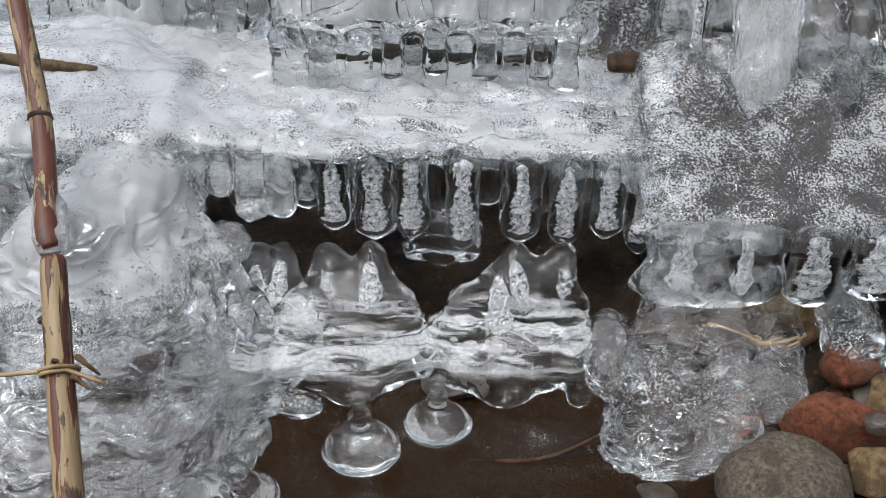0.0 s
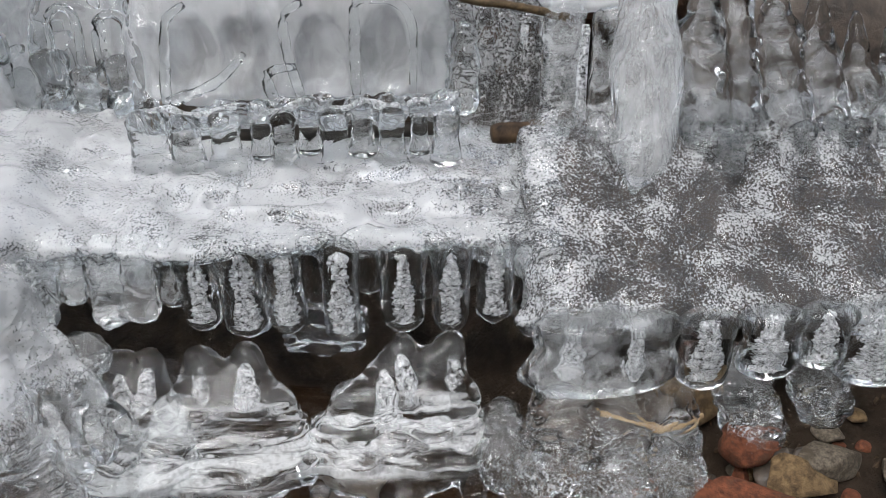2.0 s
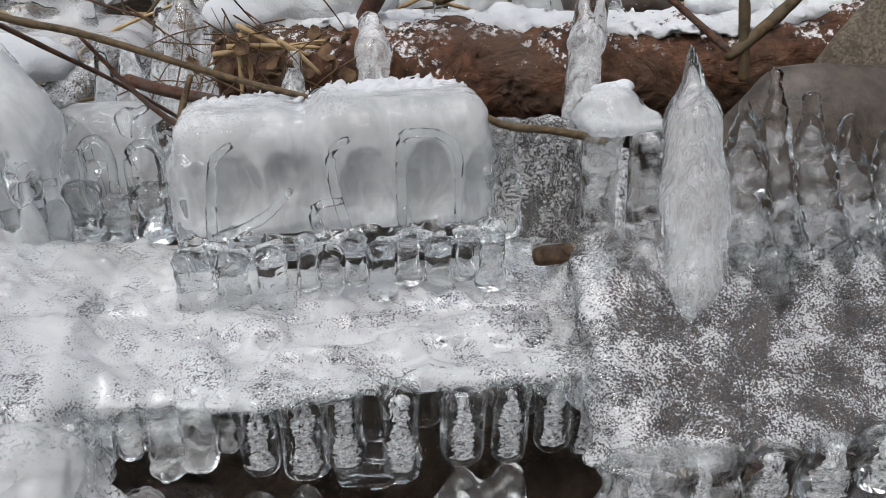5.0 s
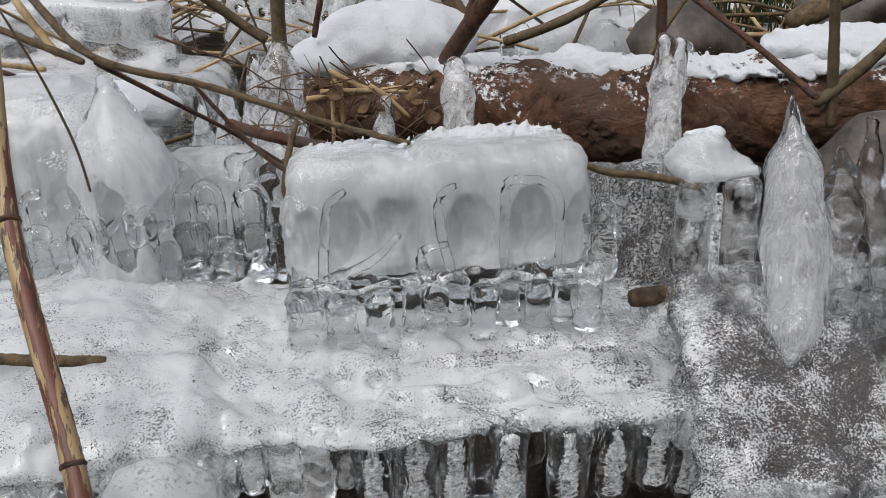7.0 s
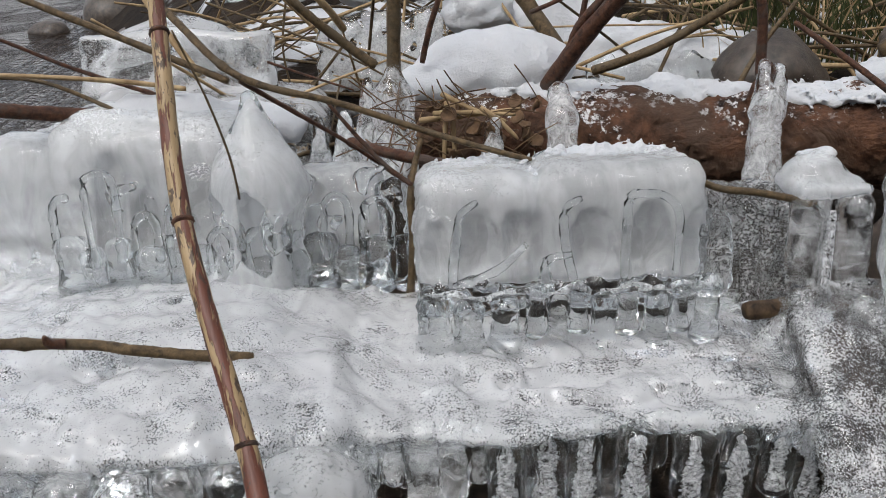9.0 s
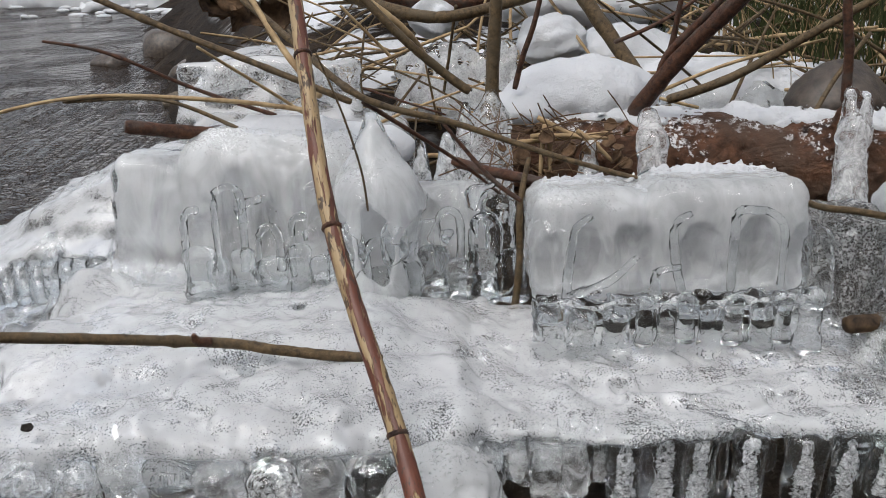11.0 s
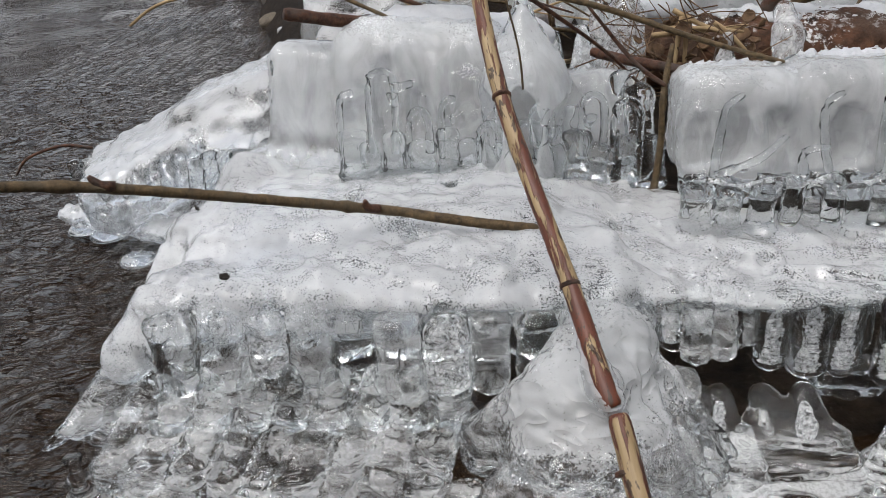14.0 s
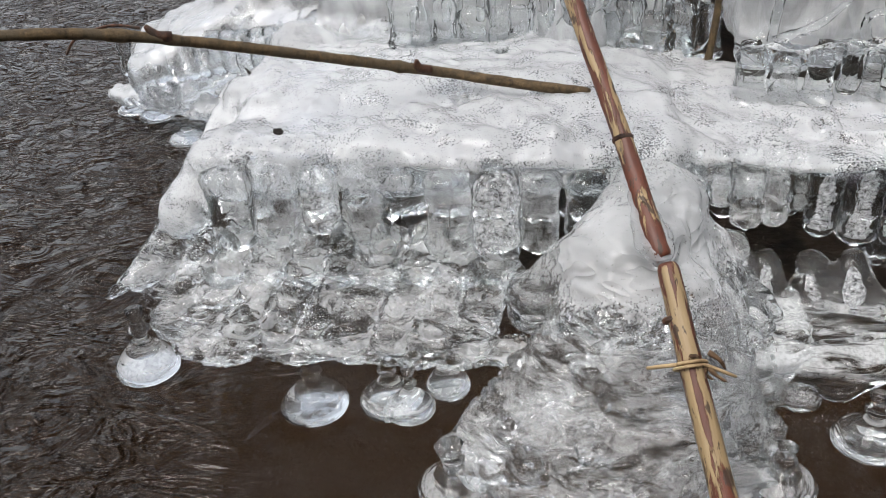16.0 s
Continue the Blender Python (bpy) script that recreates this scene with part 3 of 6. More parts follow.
def foot(parent, x, y, z_top, r, seed):
    """A clear hanging foot: neck with a ring, and a flared dish that touches the water."""
    h = z_top - 0.006
    r = r * 1.1
    prof = [(0.28 * r, 0.0), (0.17 * r, -0.16 * h), (0.20 * r, -0.24 * h), (0.31 * r, -0.29 * h), (0.31 * r, -0.33 * h), (0.20 * r, -0.38 * h), (0.20 * r, -0.43 * h),
            (0.36 * r, -0.52 * h), (0.60 * r, -0.64 * h), (0.82 * r, -0.76 * h), (0.96 * r, -0.86 * h), (1.0 * r, -0.92 * h), (0.98 * r, -0.965 * h), (0.88 * r, -1.0 * h), (0.5 * r, -0.985 * h), (0.08 * r, -0.975 * h)]
    v, f = lathe(prof, 30, (x, y, z_top), 1.0, 0.015, seed)
    ob = mesh_object("ice_foot", v, f, ICE_TENT, parent, "clear bell-shaped ice foot at the water")
    # inner ring that carries the painted highlight of the dish
    cp = [(0.50 * r, -0.66 * h), (0.74 * r, -0.77 * h), (0.86 * r, -0.86 * h), (0.84 * r, -0.91 * h), (0.70 * r, -0.93 * h)]
    v, f = lathe(cp, 24, (x, y, z_top), 1.0, 0.03, seed)
    mesh_object("cloud_glint_heart", v, f[:-2], GLINT_RING, ob)
    return ob


def barrels(parent, spots, seed):
    """Short clear barrels of ice standing side by side; spots of (x, y, z_top, z_foot, half)."""
    for i, (x, y, zt, zb, w) in enumerate(spots):
        h = zt - zb
        prof = [(w * 0.35, 0.003), (w * 0.85, 0.0), (w * 1.02, -0.10 * h)]
        for n in range(11):
            u = 0.16 + 0.07 * n
            prof.append((w * (0.86 + 0.9 * (u - 0.5) ** 2 + 0.14 * max(u - 0.6, 0) / 0.3 + 0.035 * math.sin(23 * u + i)), -u * h))
        prof += [(w * 1.06, -0.94 * h), (w * 0.9, -0.98 * h), (w * 0.4, -1.0 * h)]
        v, f = lathe(prof, 20, (x, y, zt), 0.9, 0.05, seed + i)
        ob = mesh_object("ice_barrel", v, f, ICE_CLEAR, parent)
        ob.visible_shadow = True
        if i % 3 == 1:
            v, f = lathe([(w * 0.5, -0.2 * h), (w * 0.62, -0.4 * h), (w * 0.55, -0.6 * h), (w * 0.66, -0.8 * h), (w * 0.3, -0.88 * h)], 16, (x, y, zt), 0.9, 0.08, seed + i)
            mesh_object("cloud_glint_heart", v, f, HEART_COL, ob)


# ================= ground and water =================
SHORE = ((-40, 60), (-6.0, 16), (-2.2, 7.6), (-1.15, 3.2), (-0.72, 1.75), (-0.58, 1.1), (-0.35, 0.74), (0.05, 0.66), (0.16, 0.47), (0.4, 0.40), (3, 0.2), (40, -6))


def bank(x, y):
    """Height of the stream bed, of the bank behind it and of the added unseen slopes."""
    yb = np.interp(x, [p[0] for p in SHORE], [p[1] for p in SHORE])
    d = y - yb
    rise = np.where(d > 0, 0.16 * np.tanh(d * 2.2) + 0.20 * np.clip(d - 0.6, 0, 30), 0.24 * np.maximum(d, -0.24))
    p = np.stack([x, y, 0 * x], -1).astype(np.float32)
    # unseen slopes behind the camera and at right, added to darken reflections in the ice
    rise = rise + 0.70 * np.clip(-1.6 - y, 0, 20) + 0.45 * np.clip(x - 1.3, 0, 15)
    return rise + 0.008 * waves(p, 6, 3) + 0.004 * waves(p, 22, 4) - 0.004


def sheet(name, xs, ys, height, material):
    gx, gy = np.meshgrid(xs, ys, indexing="ij")
    z = height(gx, gy)
    v = np.stack([gx, gy, z], -1).reshape(-1, 3)
    nx, ny = gx.shape
    i = (np.arange(nx - 1)[:, None] * ny + np.arange(ny - 1)).ravel()
    f = np.stack([i, i + ny, i + ny + 1, i + 1], 1)
    return mesh_object(name, v.tolist(), f.tolist(), material)


xs = np.concatenate([-np.geomspace(60, 1.25, 26), np.arange(-1.2, 0.9, 0.02), np.geomspace(0.95, 60, 24)])
ys = np.concatenate([-np.geomspace(30, 0.25, 14), np.arange(-0.2, 2.4, 0.025), np.geomspace(2.45, 90, 34)])
tagged(sheet("ground", xs, ys, bank, SOIL), "dark wet brown stream bed and earth bank with added unseen slopes", "ground", kind="structure")


def ripples(x, y):
    p = np.stack([x, y, 0 * x], -1).astype(np.float32)
    far = np.clip((np.hypot(x, y) - 1) / 4, 0, 1)
    calm = np.clip((-0.62 - x) / 0.15, 0.12, 1)
    return 0.0030 * calm * waves(p, 11, 21) + 0.012 * far * waves(p, 1.6, 22)


wx = np.concatenate([-np.geomspace(60, 1.62, 30), np.arange(-1.6, 0.6, 0.012), np.geomspace(0.62, 60, 24)])
wy = np.concatenate([-np.geomspace(30, 0.15, 12), np.arange(-0.1, 2.2, 0.014), np.geomspace(2.25, 90, 60)])
tagged(sheet("water", wx, wy, ripples, WATER), "shallow brown rippling stream water", "water", kind="structure")

# ================= ice: the long white ledge =================
c = Clay((-0.74, 0.50, 0.07), (0.56, 0.98, 0.29), 0.0032)
rl = random.Random(5)
# flat top, higher over the stream, lower in the middle
c.slab((-0.395, 0.680, 0.200), (0.195, 0.105, 0.022), (4, 0, 2), 0.016)
c.slab((-0.43, 0.80, 0.195), (0.155, 0.13, 0.032), (-3, -2, 6), 0.02, 0.03)
c.slab((-0.235, 0.72, 0.182), (0.11, 0.10, 0.020), (6, 8, -4), 0.016, 0.04)
c.slab((-0.005, 0.700, 0.184), (0.180, 0.078, 0.014), (7, 2, 0), 0.012, 0.04)
c.slab((0.0, 0.77, 0.172), (0.19, 0.055, 0.022), (4, 2, 0), 0.02, 0.03)
# grey part that slopes to the gravel
c.slab((0.325, 0.600, 0.186), (0.175, 0.080, 0.014), (34, 4, 2), 0.012, 0.03)
c.slab((0.36, 0.69, 0.205), (0.19, 0.06, 0.022), (10, 2, 4), 0.02, 0.03)
c.limb((0.13, 0.63, 0.178), (0.17, 0.56, 0.162), 0.014, 0.014, 0.03)
for i in range(12):
    s = i / 11
    c.ball((0.155 + 0.33 * s, 0.541 + 0.02 * s, 0.153 + 0.004 * math.sin(9 * s)), (0.024, 0.014, 0.009), 0.012)
# rounded rim along both fronts
for i in range(15):
    s = i / 14
    x = -0.585 + 0.385 * s
    y = 0.574 + 0.030 * s + 0.012 * math.sin(7 * s)
    c.ball((x, y, 0.209 - 0.012 * s + rl.uniform(-0.004, 0.004)), (0.018, 0.017, 0.010), 0.012)
for i in range(15):
    s = i / 14
    c.ball((-0.185 + 0.335 * s, 0.624 + 0.006 * math.sin(11 * s), 0.187 + 0.003 * math.sin(17 * s) - 0.008 * s), (0.016, 0.015, 0.008), 0.010)
for i in range(17):
    s = i / 16
    c.ball((-0.185 + 0.335 * s, 0.606 + 0.005 * math.sin(13 * s), 0.1895 + 0.002 * math.sin(19 * s) - 0.003 * s), (0.016, 0.014, 0.006), 0.010)
for i in range(26):
    c.ball((rl.uniform(-0.17, 0.13), rl.uniform(0.63, 0.71), 0.196), (rl.uniform(0.010, 0.03), rl.uniform(0.006, 0.014), 0.006), 0.01)
for i in range(30):
    c.ball((rl.uniform(-0.56, -0.22), rl.uniform(0.59, 0.80), 0.217), (rl.uniform(0.012, 0.05), rl.uniform(0.006, 0.016), 0.006), 0.012)
# melted pits
for x, y, z in ((-0.107, 0.656, 0.197), (-0.076, 0.656, 0.197), (-0.447, 0.739, 0.232), (-0.352, 0.763, 0.222), (-0.526, 0.772, 0.235), (-0.404, 0.798, 0.232), (-0.106, 0.661, 0.197), (-0.061, 0.684, 0.197), (-0.383, 0.668, 0.215)):
    c.ball((x, y, z + 0.004), (0.010, 0.007, 0.010), 0.006, cut=True)
# outer flank
c.limb((-0.585, 0.60, 0.205), (-0.625, 0.585, 0.150), 0.022, 0.024, 0.02)
c.limb((-0.595, 0.72, 0.20), (-0.64, 0.66, 0.11), 0.03, 0.035, 0.03)
c.limb((-0.58, 0.86, 0.21), (-0.63, 0.80, 0.11), 0.03, 0.035, 0.03)
c.rough(0.0022, 26, 31, 2)
left_ledge = tagged(c.build("ice_ledge", ICE_LEDGE), "long white bubbly ice ledge fringed with clear teeth", "ice", "ice ledges")
mid_ledge = left_ledge

# second row of clear teeth behind
for i in range(10):
    u = i / 9
    tooth(left_ledge, -0.560 + 0.355 * u + rl.uniform(-0.004, 0.004), 0.592 + 0.030 * u + 0.012 * math.sin(7 * u), 0.192 - 0.012 * u, 0.140 + rl.uniform(-0.006, 0.006), 0.0135 + 0.003 * (i % 2), 180 + i, core=False)

for i in range(11):
    s = i / 10
    x = -0.572 + 0.365 * s + rl.uniform(-0.003, 0.003)
    y = 0.552 + 0.030 * s + 0.012 * math.sin(7 * s) + rl.uniform(-0.004, 0.004)
    tooth(left_ledge, x, y, 0.206 - 0.012 * s, (0.134, 0.130, 0.142, 0.128, 0.136, 0.124)[i % 6] - 0.008 * s, (0.0175, 0.019, 0.0150, 0.0165, 0.0180)[i % 5], 100 + i, core="haze" if i % 4 == 2 else "streak" if i % 2 else False, flat=0.8, pointed=0.7 if i > 6 else 0.0)

# skirt of rippled clear ice below the teeth
c = Clay((-0.72, 0.45, 0.01), (-0.32, 0.66, 0.17), 0.0019)
for i in range(9):
    s = i / 8
    x = -0.615 + 0.255 * s
    top = (x + 0.015, 0.585 - 0.004 * math.sin(5 * s), 0.128)
    low = (x - 0.010 + rl.uniform(-0.004, 0.004), 0.520 - 0.012 * math.sin(3.1 * s) + rl.uniform(-0.004, 0.004), 0.074 + 0.010 * (1 - s))
    c.limb(top, low, 0.016, 0.017, 0.010, ripple=(0.0028, 0.017, 40 + i))
c.limb((-0.625, 0.585, 0.145), (-0.668, 0.555, 0.100), 0.018, 0.010, 0.014, ripple=(0.002, 0.016, 60))
c.limb((-0.64, 0.575, 0.105), (-0.655, 0.550, 0.078), 0.016, 0.008, 0.012)
c.limb((-0.640, 0.562, 0.122), (-0.680, 0.518, 0.107), 0.016, 0.003, 0.014)
for i in range(9):
    x = -0.60 + 0.255 * i / 8
    c.ball((x + rl.uniform(-0.008, 0.008), 0.508 + rl.uniform(-0.005, 0.005), 0.063 + rl.uniform(-0.004, 0.004)), (0.024, 0.017, 0.007), 0.008, (14, 0, 0))
c.rough(0.0015, 75, 33, 2)
skirt = twofold(c, "skirt", ICE_SKIRT, GLINT_STREAK, 0.004, left_ledge, "flared rippled clear ice skirt", 804, 0.0008)
for i in range(8):
    x = -0.585 + 0.24 * i / 7
    c2 = Clay((x - 0.03, 0.53, 0.09), (x + 0.03, 0.60, 0.17), 0.0028)
    c2.ball((x, 0.563, 0.132), (0.012, 0.010, 0.024), 0.006).ball((x, 0.556, 0.108), (0.020, 0.016, 0.010), 0.010)
    c2.rough(0.001, 50, 70 + i).build("ice_knob", ICE_CLEAR, left_ledge)
for x, y, zt, r in ((-0.676, 0.548, 0.074, 0.027), (-0.508, 0.502, 0.062, 0.027), (-0.444, 0.508, 0.062, 0.024), (-0.395, 0.53, 0.06, 0.018)):
    foot(left_ledge, x, y, zt, r, int(-x * 1000))

# ================= ice: mound round the foot of the stalk =================
c = Clay((-0.46, 0.32, 0.0), (-0.08, 0.66, 0.235), 0.0027)
c.ball((-0.228, 0.56, 0.158), (0.046, 0.045, 0.051), 0.02)
c.ball((-0.256, 0.515, 0.13), (0.048, 0.05, 0.058), 0.03)
c.limb((-0.26, 0.52, 0.13), (-0.315, 0.545, 0.09), 0.04, 0.03, 0.02)
for i in range(11):
    s = i / 10
    a = math.radians(205 + 150 * s)
    bx, by = -0.252 + (0.096 if math.cos(a) > 0 else 0.125) * math.cos(a), 0.488 + 0.100 * math.sin(a)
    c.limb((-0.238 + 0.03 * math.cos(a), 0.51 + 0.03 * math.sin(a), 0.125), (bx, by, 0.030 + 0.008 * math.sin(9 * s)), 0.026, 0.017, 0.014, ripple=(0.0030, 0.016, 80 + i))
    c.ball((bx + 0.008 * math.cos(a), by + 0.01 * math.sin(a), 0.022), (0.026, 0.022, 0.007), 0.010, ripple=(0.002, 0.02, 90 + i))
for i in range(6):
    c.limb((-0.216 + 0.006 * i, 0.512 + 0.011 * i, 0.172 - 0.003 * i), (-0.186 + 0.011 * i, 0.452 + 0.015 * i, 0.078 + 0.003 * i), 0.0062, 0.0085, 0.007)
c.limb((-0.2365, 0.455, 0.190), (-0.249, 0.493, 0.214), 0.0100, 0.0075, 0.012)
c.limb((-0.240, 0.480, 0.186), (-0.238, 0.505, 0.165), 0.010, 0.026, 0.016)
c.rough(0.0016, 34, 35, 2)
mound = tagged(twofold(c, "ice_mound", ice("mound_ice", 0.20, 0.40, relief=0.3, rise=(0.140, 0.180, 0.31), speck=420, fog=0.02, sheen=1.36, soft=0.0, white=0.82, crease=(30, (0.8, 0.9, 1.9), 0.008)), GLINT_MOUND, 0.005, seed=807, noise_amp=0.001), "frosted white ice mound with a rippled clear foot", "ice")
for x, y, zt, r in ((-0.380, 0.409, 0.055, 0.026), (-0.137, 0.426, 0.045, 0.024), (-0.425, 0.50, 0.05, 0.02)):
    foot(mound, x, y, zt, r, int(-x * 1000))

# ================= ice: middle ledge =================
MID_TEETH = ((-0.084, 0.123, 0.0124), (-0.053, 0.114, 0.0148), (-0.024, 0.115, 0.0113), (0.015, 0.103, 0.0120), (0.060, 0.112, 0.0142), (0.095, 0.108, 0.0118), (0.127, 0.114, 0.0122), (0.151, 0.100, 0.0110))
for i, (x, tip, w) in enumerate(MID_TEETH):
    tooth(mid_ledge, x, 0.594, 0.190 - (0.006 if i in (4, 5) else 0), tip, w, 200 + i, core=True, pointed=0.9 if i in (1, 3, 6) else 0.2, lean=(0.04 if i == 7 else 0.0, 0.05))
# fluted clear curtain beside the mound
c = Clay((-0.25, 0.555, 0.11), (-0.09, 0.64, 0.215), 0.0020)
for x, w, tip in ((-0.212, 0.010, 0.150), (-0.190, 0.011, 0.146), (-0.168, 0.0085, 0.152), (-0.145, 0.013, 0.134), (-0.124, 0.012, 0.136), (-0.104, 0.007, 0.150)):
    c.limb((x, 0.602, 0.192), (x, 0.594, tip + w), w * 0.9, w * 1.05, 0.003)
twofold(c.rough(0.0012, 60, 58), "curtain", ICE_CLEAR, HEART_LOBE, 0.003, mid_ledge, "clear fluted ice curtain", 818, 0.001)
# second row of short clear teeth behind
for i, x in enumerate((-0.158, -0.108, -0.071, -0.040, -0.004, 0.036, 0.077, 0.109, 0.14)):
    tooth(mid_ledge, x, 0.622, 0.18, 0.128 + 0.006 * math.sin(3 * i), 0.011, 230 + i, core=False)
c = Clay((-0.06, 0.60, 0.05), (0.05, 0.67, 0.13), 0.0025)
c.slab((0.0, 0.635, 0.095), (0.032, 0.016, 0.014), (10, 6, 0), 0.006).limb((-0.02, 0.63, 0.09), (0.0, 0.622, 0.078), 0.008, 0.004)
c.rough(0.002, 60, 37).build("ice_lump", ICE_CLEAR, mid_ledge)
# scalloped clear lip that joins the teeth
c = Clay((-0.22, 0.56, 0.15), (0.19, 0.63, 0.215), 0.0022)
for (x0, _, w0), (x1, _, w1) in zip(MID_TEETH, MID_TEETH[1:]):
    m, up = (x0 + x1) / 2, 0.004 + 0.15 * (x1 - x0 - w0 - w1)
    c.limb((x0, 0.598, 0.190), (m, 0.602, 0.192 + up), 0.0045, 0.0028, 0.003).limb((m, 0.602, 0.190 + up), (x1, 0.598, 0.190), 0.0028, 0.0045, 0.003)
c.rough(0.0008, 60, 52).build("lip", ICE_CLEAR, mid_ledge, "clear scalloped ice lip")
# two clear tents below: ribs that fan out from a peak to a wavy hem
for cx, wide, low, peaks, seed in ((-0.070, 0.050, 0.026, (0.014, -0.020), 301), (0.047, 0.056, 0.024, (0.009, 0.046), 302), (-0.132, 0.027, 0.036, (0.006, -0.014), 303)):
    c = Clay((cx - 0.10, 0.48, 0.006), (cx + 0.10, 0.625, 0.14), 0.0018)
    rt = random.Random(seed)
    for peak in peaks:
        for j in range(7):
            u = -1 + 2 * j / 6
            base = (cx + wide * u, 0.532 + 0.016 * u * u, low + 0.008 + 0.014 * u * u)
            mid = (cx + peak + (wide * u - peak) * 0.62, 0.562, 0.076)
            c.limb((cx + peak, 0.584, 0.106), mid, 0.004, 0.010, 0.012)
            c.limb(mid, base, 0.010, 0.011, 0.012, ripple=(0.0022, 0.012, seed + 41, 0.060, 0.014))
    for j in range(5):
        u = -1 + 2 * j / 4
        c.ball((cx + 0.9 * wide * u, 0.524 + 0.014 * u * u, low + 0.010 * u * u + (0.0, 0.006, -0.004, 0.005, 0.001)[j]), (0.020, 0.011, 0.013), 0.008)
    if seed == 302:
        c.limb((0.098, 0.535, 0.045), (0.104, 0.522, 0.020), 0.011, 0.010, 0.008)
    c.ring(0.084, 0.0014, 0.0022, seed + 5).ring(0.046, 0.0040, 0.0045, seed + 6).ring(0.066, 0.0020, 0.0030, seed + 7)
    c.rough(0.0007, 60, seed, 2)
    # clear body with its bright band painted just inside
    tent = twofold(c, "skirt", ICE_TENT, GLINT_TENT, 0.0040, mid_ledge, "tent-shaped clear ice skirt with bright ripples", seed, 0.0006)
    for j, (dx, z0, k) in enumerate(((peaks[0], 0.103, 1.0), (peaks[1], 0.100, 0.8), (peaks[0] - 0.012, 0.088, 1.35))[: 3 if seed == 302 else 2]):
        v, f = lathe([(0.0020 * k, 0), (0.0050 * k, -0.006 * k), (0.0055 * k, -0.012 * k), (0.0080 * k, -0.020 * k), (0.0072 * k, -0.026 * k), (0.002, -0.031 * k)], 12, (cx + dx, 0.580, z0), 0.7, 0.14, seed + j, (rt.uniform(-0.2, 0.2), -0.5))
        mesh_object("air_glint_core", v, f, HAZE if j == 1 else CORE, tent, "white plume of trapped air")
for x, y, zt, r in ((-0.059, 0.474, 0.055, 0.0260), (-0.004, 0.501, 0.05, 0.0235), (-0.155, 0.50, 0.035, 0.018)):
    foot(mid_ledge, x, y, zt, r, int(500 + x * 900))
# cloudy knobs between the mound and the tents
c = Clay((-0.23, 0.47, 0.01), (-0.08, 0.63, 0.16), 0.0021)
for i in range(11):
    u = (i + 0.5) / 11
    x, z = -0.200 + 0.045 * ((i * 0.382) % 1.0), 0.045 + 0.085 * u
    c.ball((x, 0.530 + 0.045 * u + rl.uniform(-0.006, 0.006), z), (rl.uniform(0.014, 0.022), 0.016, rl.uniform(0.014, 0.022)), 0.005)
c.limb((-0.15, 0.545, 0.07), (-0.152, 0.512, 0.035), 0.022, 0.028, 0.012, ripple=(0.0025, 0.015, 311, 0.05, 0.02))
for i in range(5):
    c.ball((-0.185 + 0.02 * i, 0.503, 0.026 + 0.004 * (i % 2)), (0.015, 0.012, 0.010), 0.006)
knobs = twofold(c.rough(0.0012, 60, 38), "skirt", ICE_SKIRT, HEART_THIN, 0.0045, mid_ledge, "knobbly clear ice skirt", 805, 0.0006)
for n, (x, y, z) in enumerate(((-0.165, 0.545, 0.104), (-0.178, 0.53, 0.074))):
    v, f = lathe([(0.001, 0), (0.0035, -0.006), (0.0075, -0.014), (0.0085, -0.020), (0.0055, -0.025), (0.001, -0.027)], 12, (x, y, z), 0.6, 0.12, 330 + n)
    mesh_object("air_glint_core", v, f, HAZE, knobs, "white plume of trapped air")

# ================= ice: teeth and apron of the grey part of the ledge =================
right_ledge = left_ledge
RIGHT_TEETH = ((0.262, 0.100, 0.0165), (0.307, 0.106, 0.018), (0.345, 0.112, 0.016), (0.385, 0.095, 0.023), (0.435, 0.10, 0.02), (0.48, 0.1, 0.02))
for i, (x, tip, w) in enumerate(RIGHT_TEETH):
    tooth(right_ledge, x, 0.526 + 0.01 * (i > 4), 0.158, tip, w, 260 + i, pointed=0.0, flat=0.7)
broad = tooth(right_ledge, 0.192, 0.530, 0.158, 0.099, 0.044, 258, core="streak", pointed=-1.2, flat=0.32)
for x in (0.170, 0.213):
    v, f = lathe([(0.002, -0.008), (0.006, -0.014), (0.0045, -0.022), (0.0075, -0.030), (0.006, -0.038), (0.009, -0.046), (0.003, -0.056)], 12, (x, 0.530, 0.166), 0.6, 0.25, int(x * 1000))
    mesh_object("air_glint_core", v, f, CORE, broad, "white porous core of trapped air")
# wet earth that the grey ice lies on
c = Clay((0.13, 0.50, 0.08), (0.60, 0.80, 0.24), 0.004)
c.slab((0.345, 0.614, 0.172), (0.165, 0.068, 0.010), (34, 4, 2), 0.008, 0.01)
c.slab((0.375, 0.705, 0.190), (0.175, 0.055, 0.012), (10, 2, 4), 0.010, 0.02)
tagged(c.rough(0.004, 30, 61, 3).build("earth_bank", EARTH), "dark wet gravelly earth under the grey ice", "earth")
# cloudy apron down to the gravel
c = Clay((0.09, 0.42, 0.0), (0.44, 0.60, 0.13), 0.0026)
c.limb((0.165, 0.525, 0.095), (0.150, 0.470, 0.035), 0.022, 0.036, 0.014, ripple=(0.0018, 0.013, 321))
c.limb((0.20, 0.53, 0.09), (0.195, 0.475, 0.04), 0.022, 0.030, 0.012)
c.ball((0.158, 0.462, 0.022), (0.045, 0.026, 0.015), 0.012, ripple=(0.0025, 0.012, 322))
c.limb((0.245, 0.54, 0.085), (0.238, 0.500, 0.045), 0.02, 0.026, 0.012)
c.limb((0.128, 0.555, 0.060), (0.130, 0.530, 0.040), 0.014, 0.024, 0.016)
c.limb((0.30, 0.55, 0.09), (0.305, 0.52, 0.065), 0.022, 0.022, 0.014)
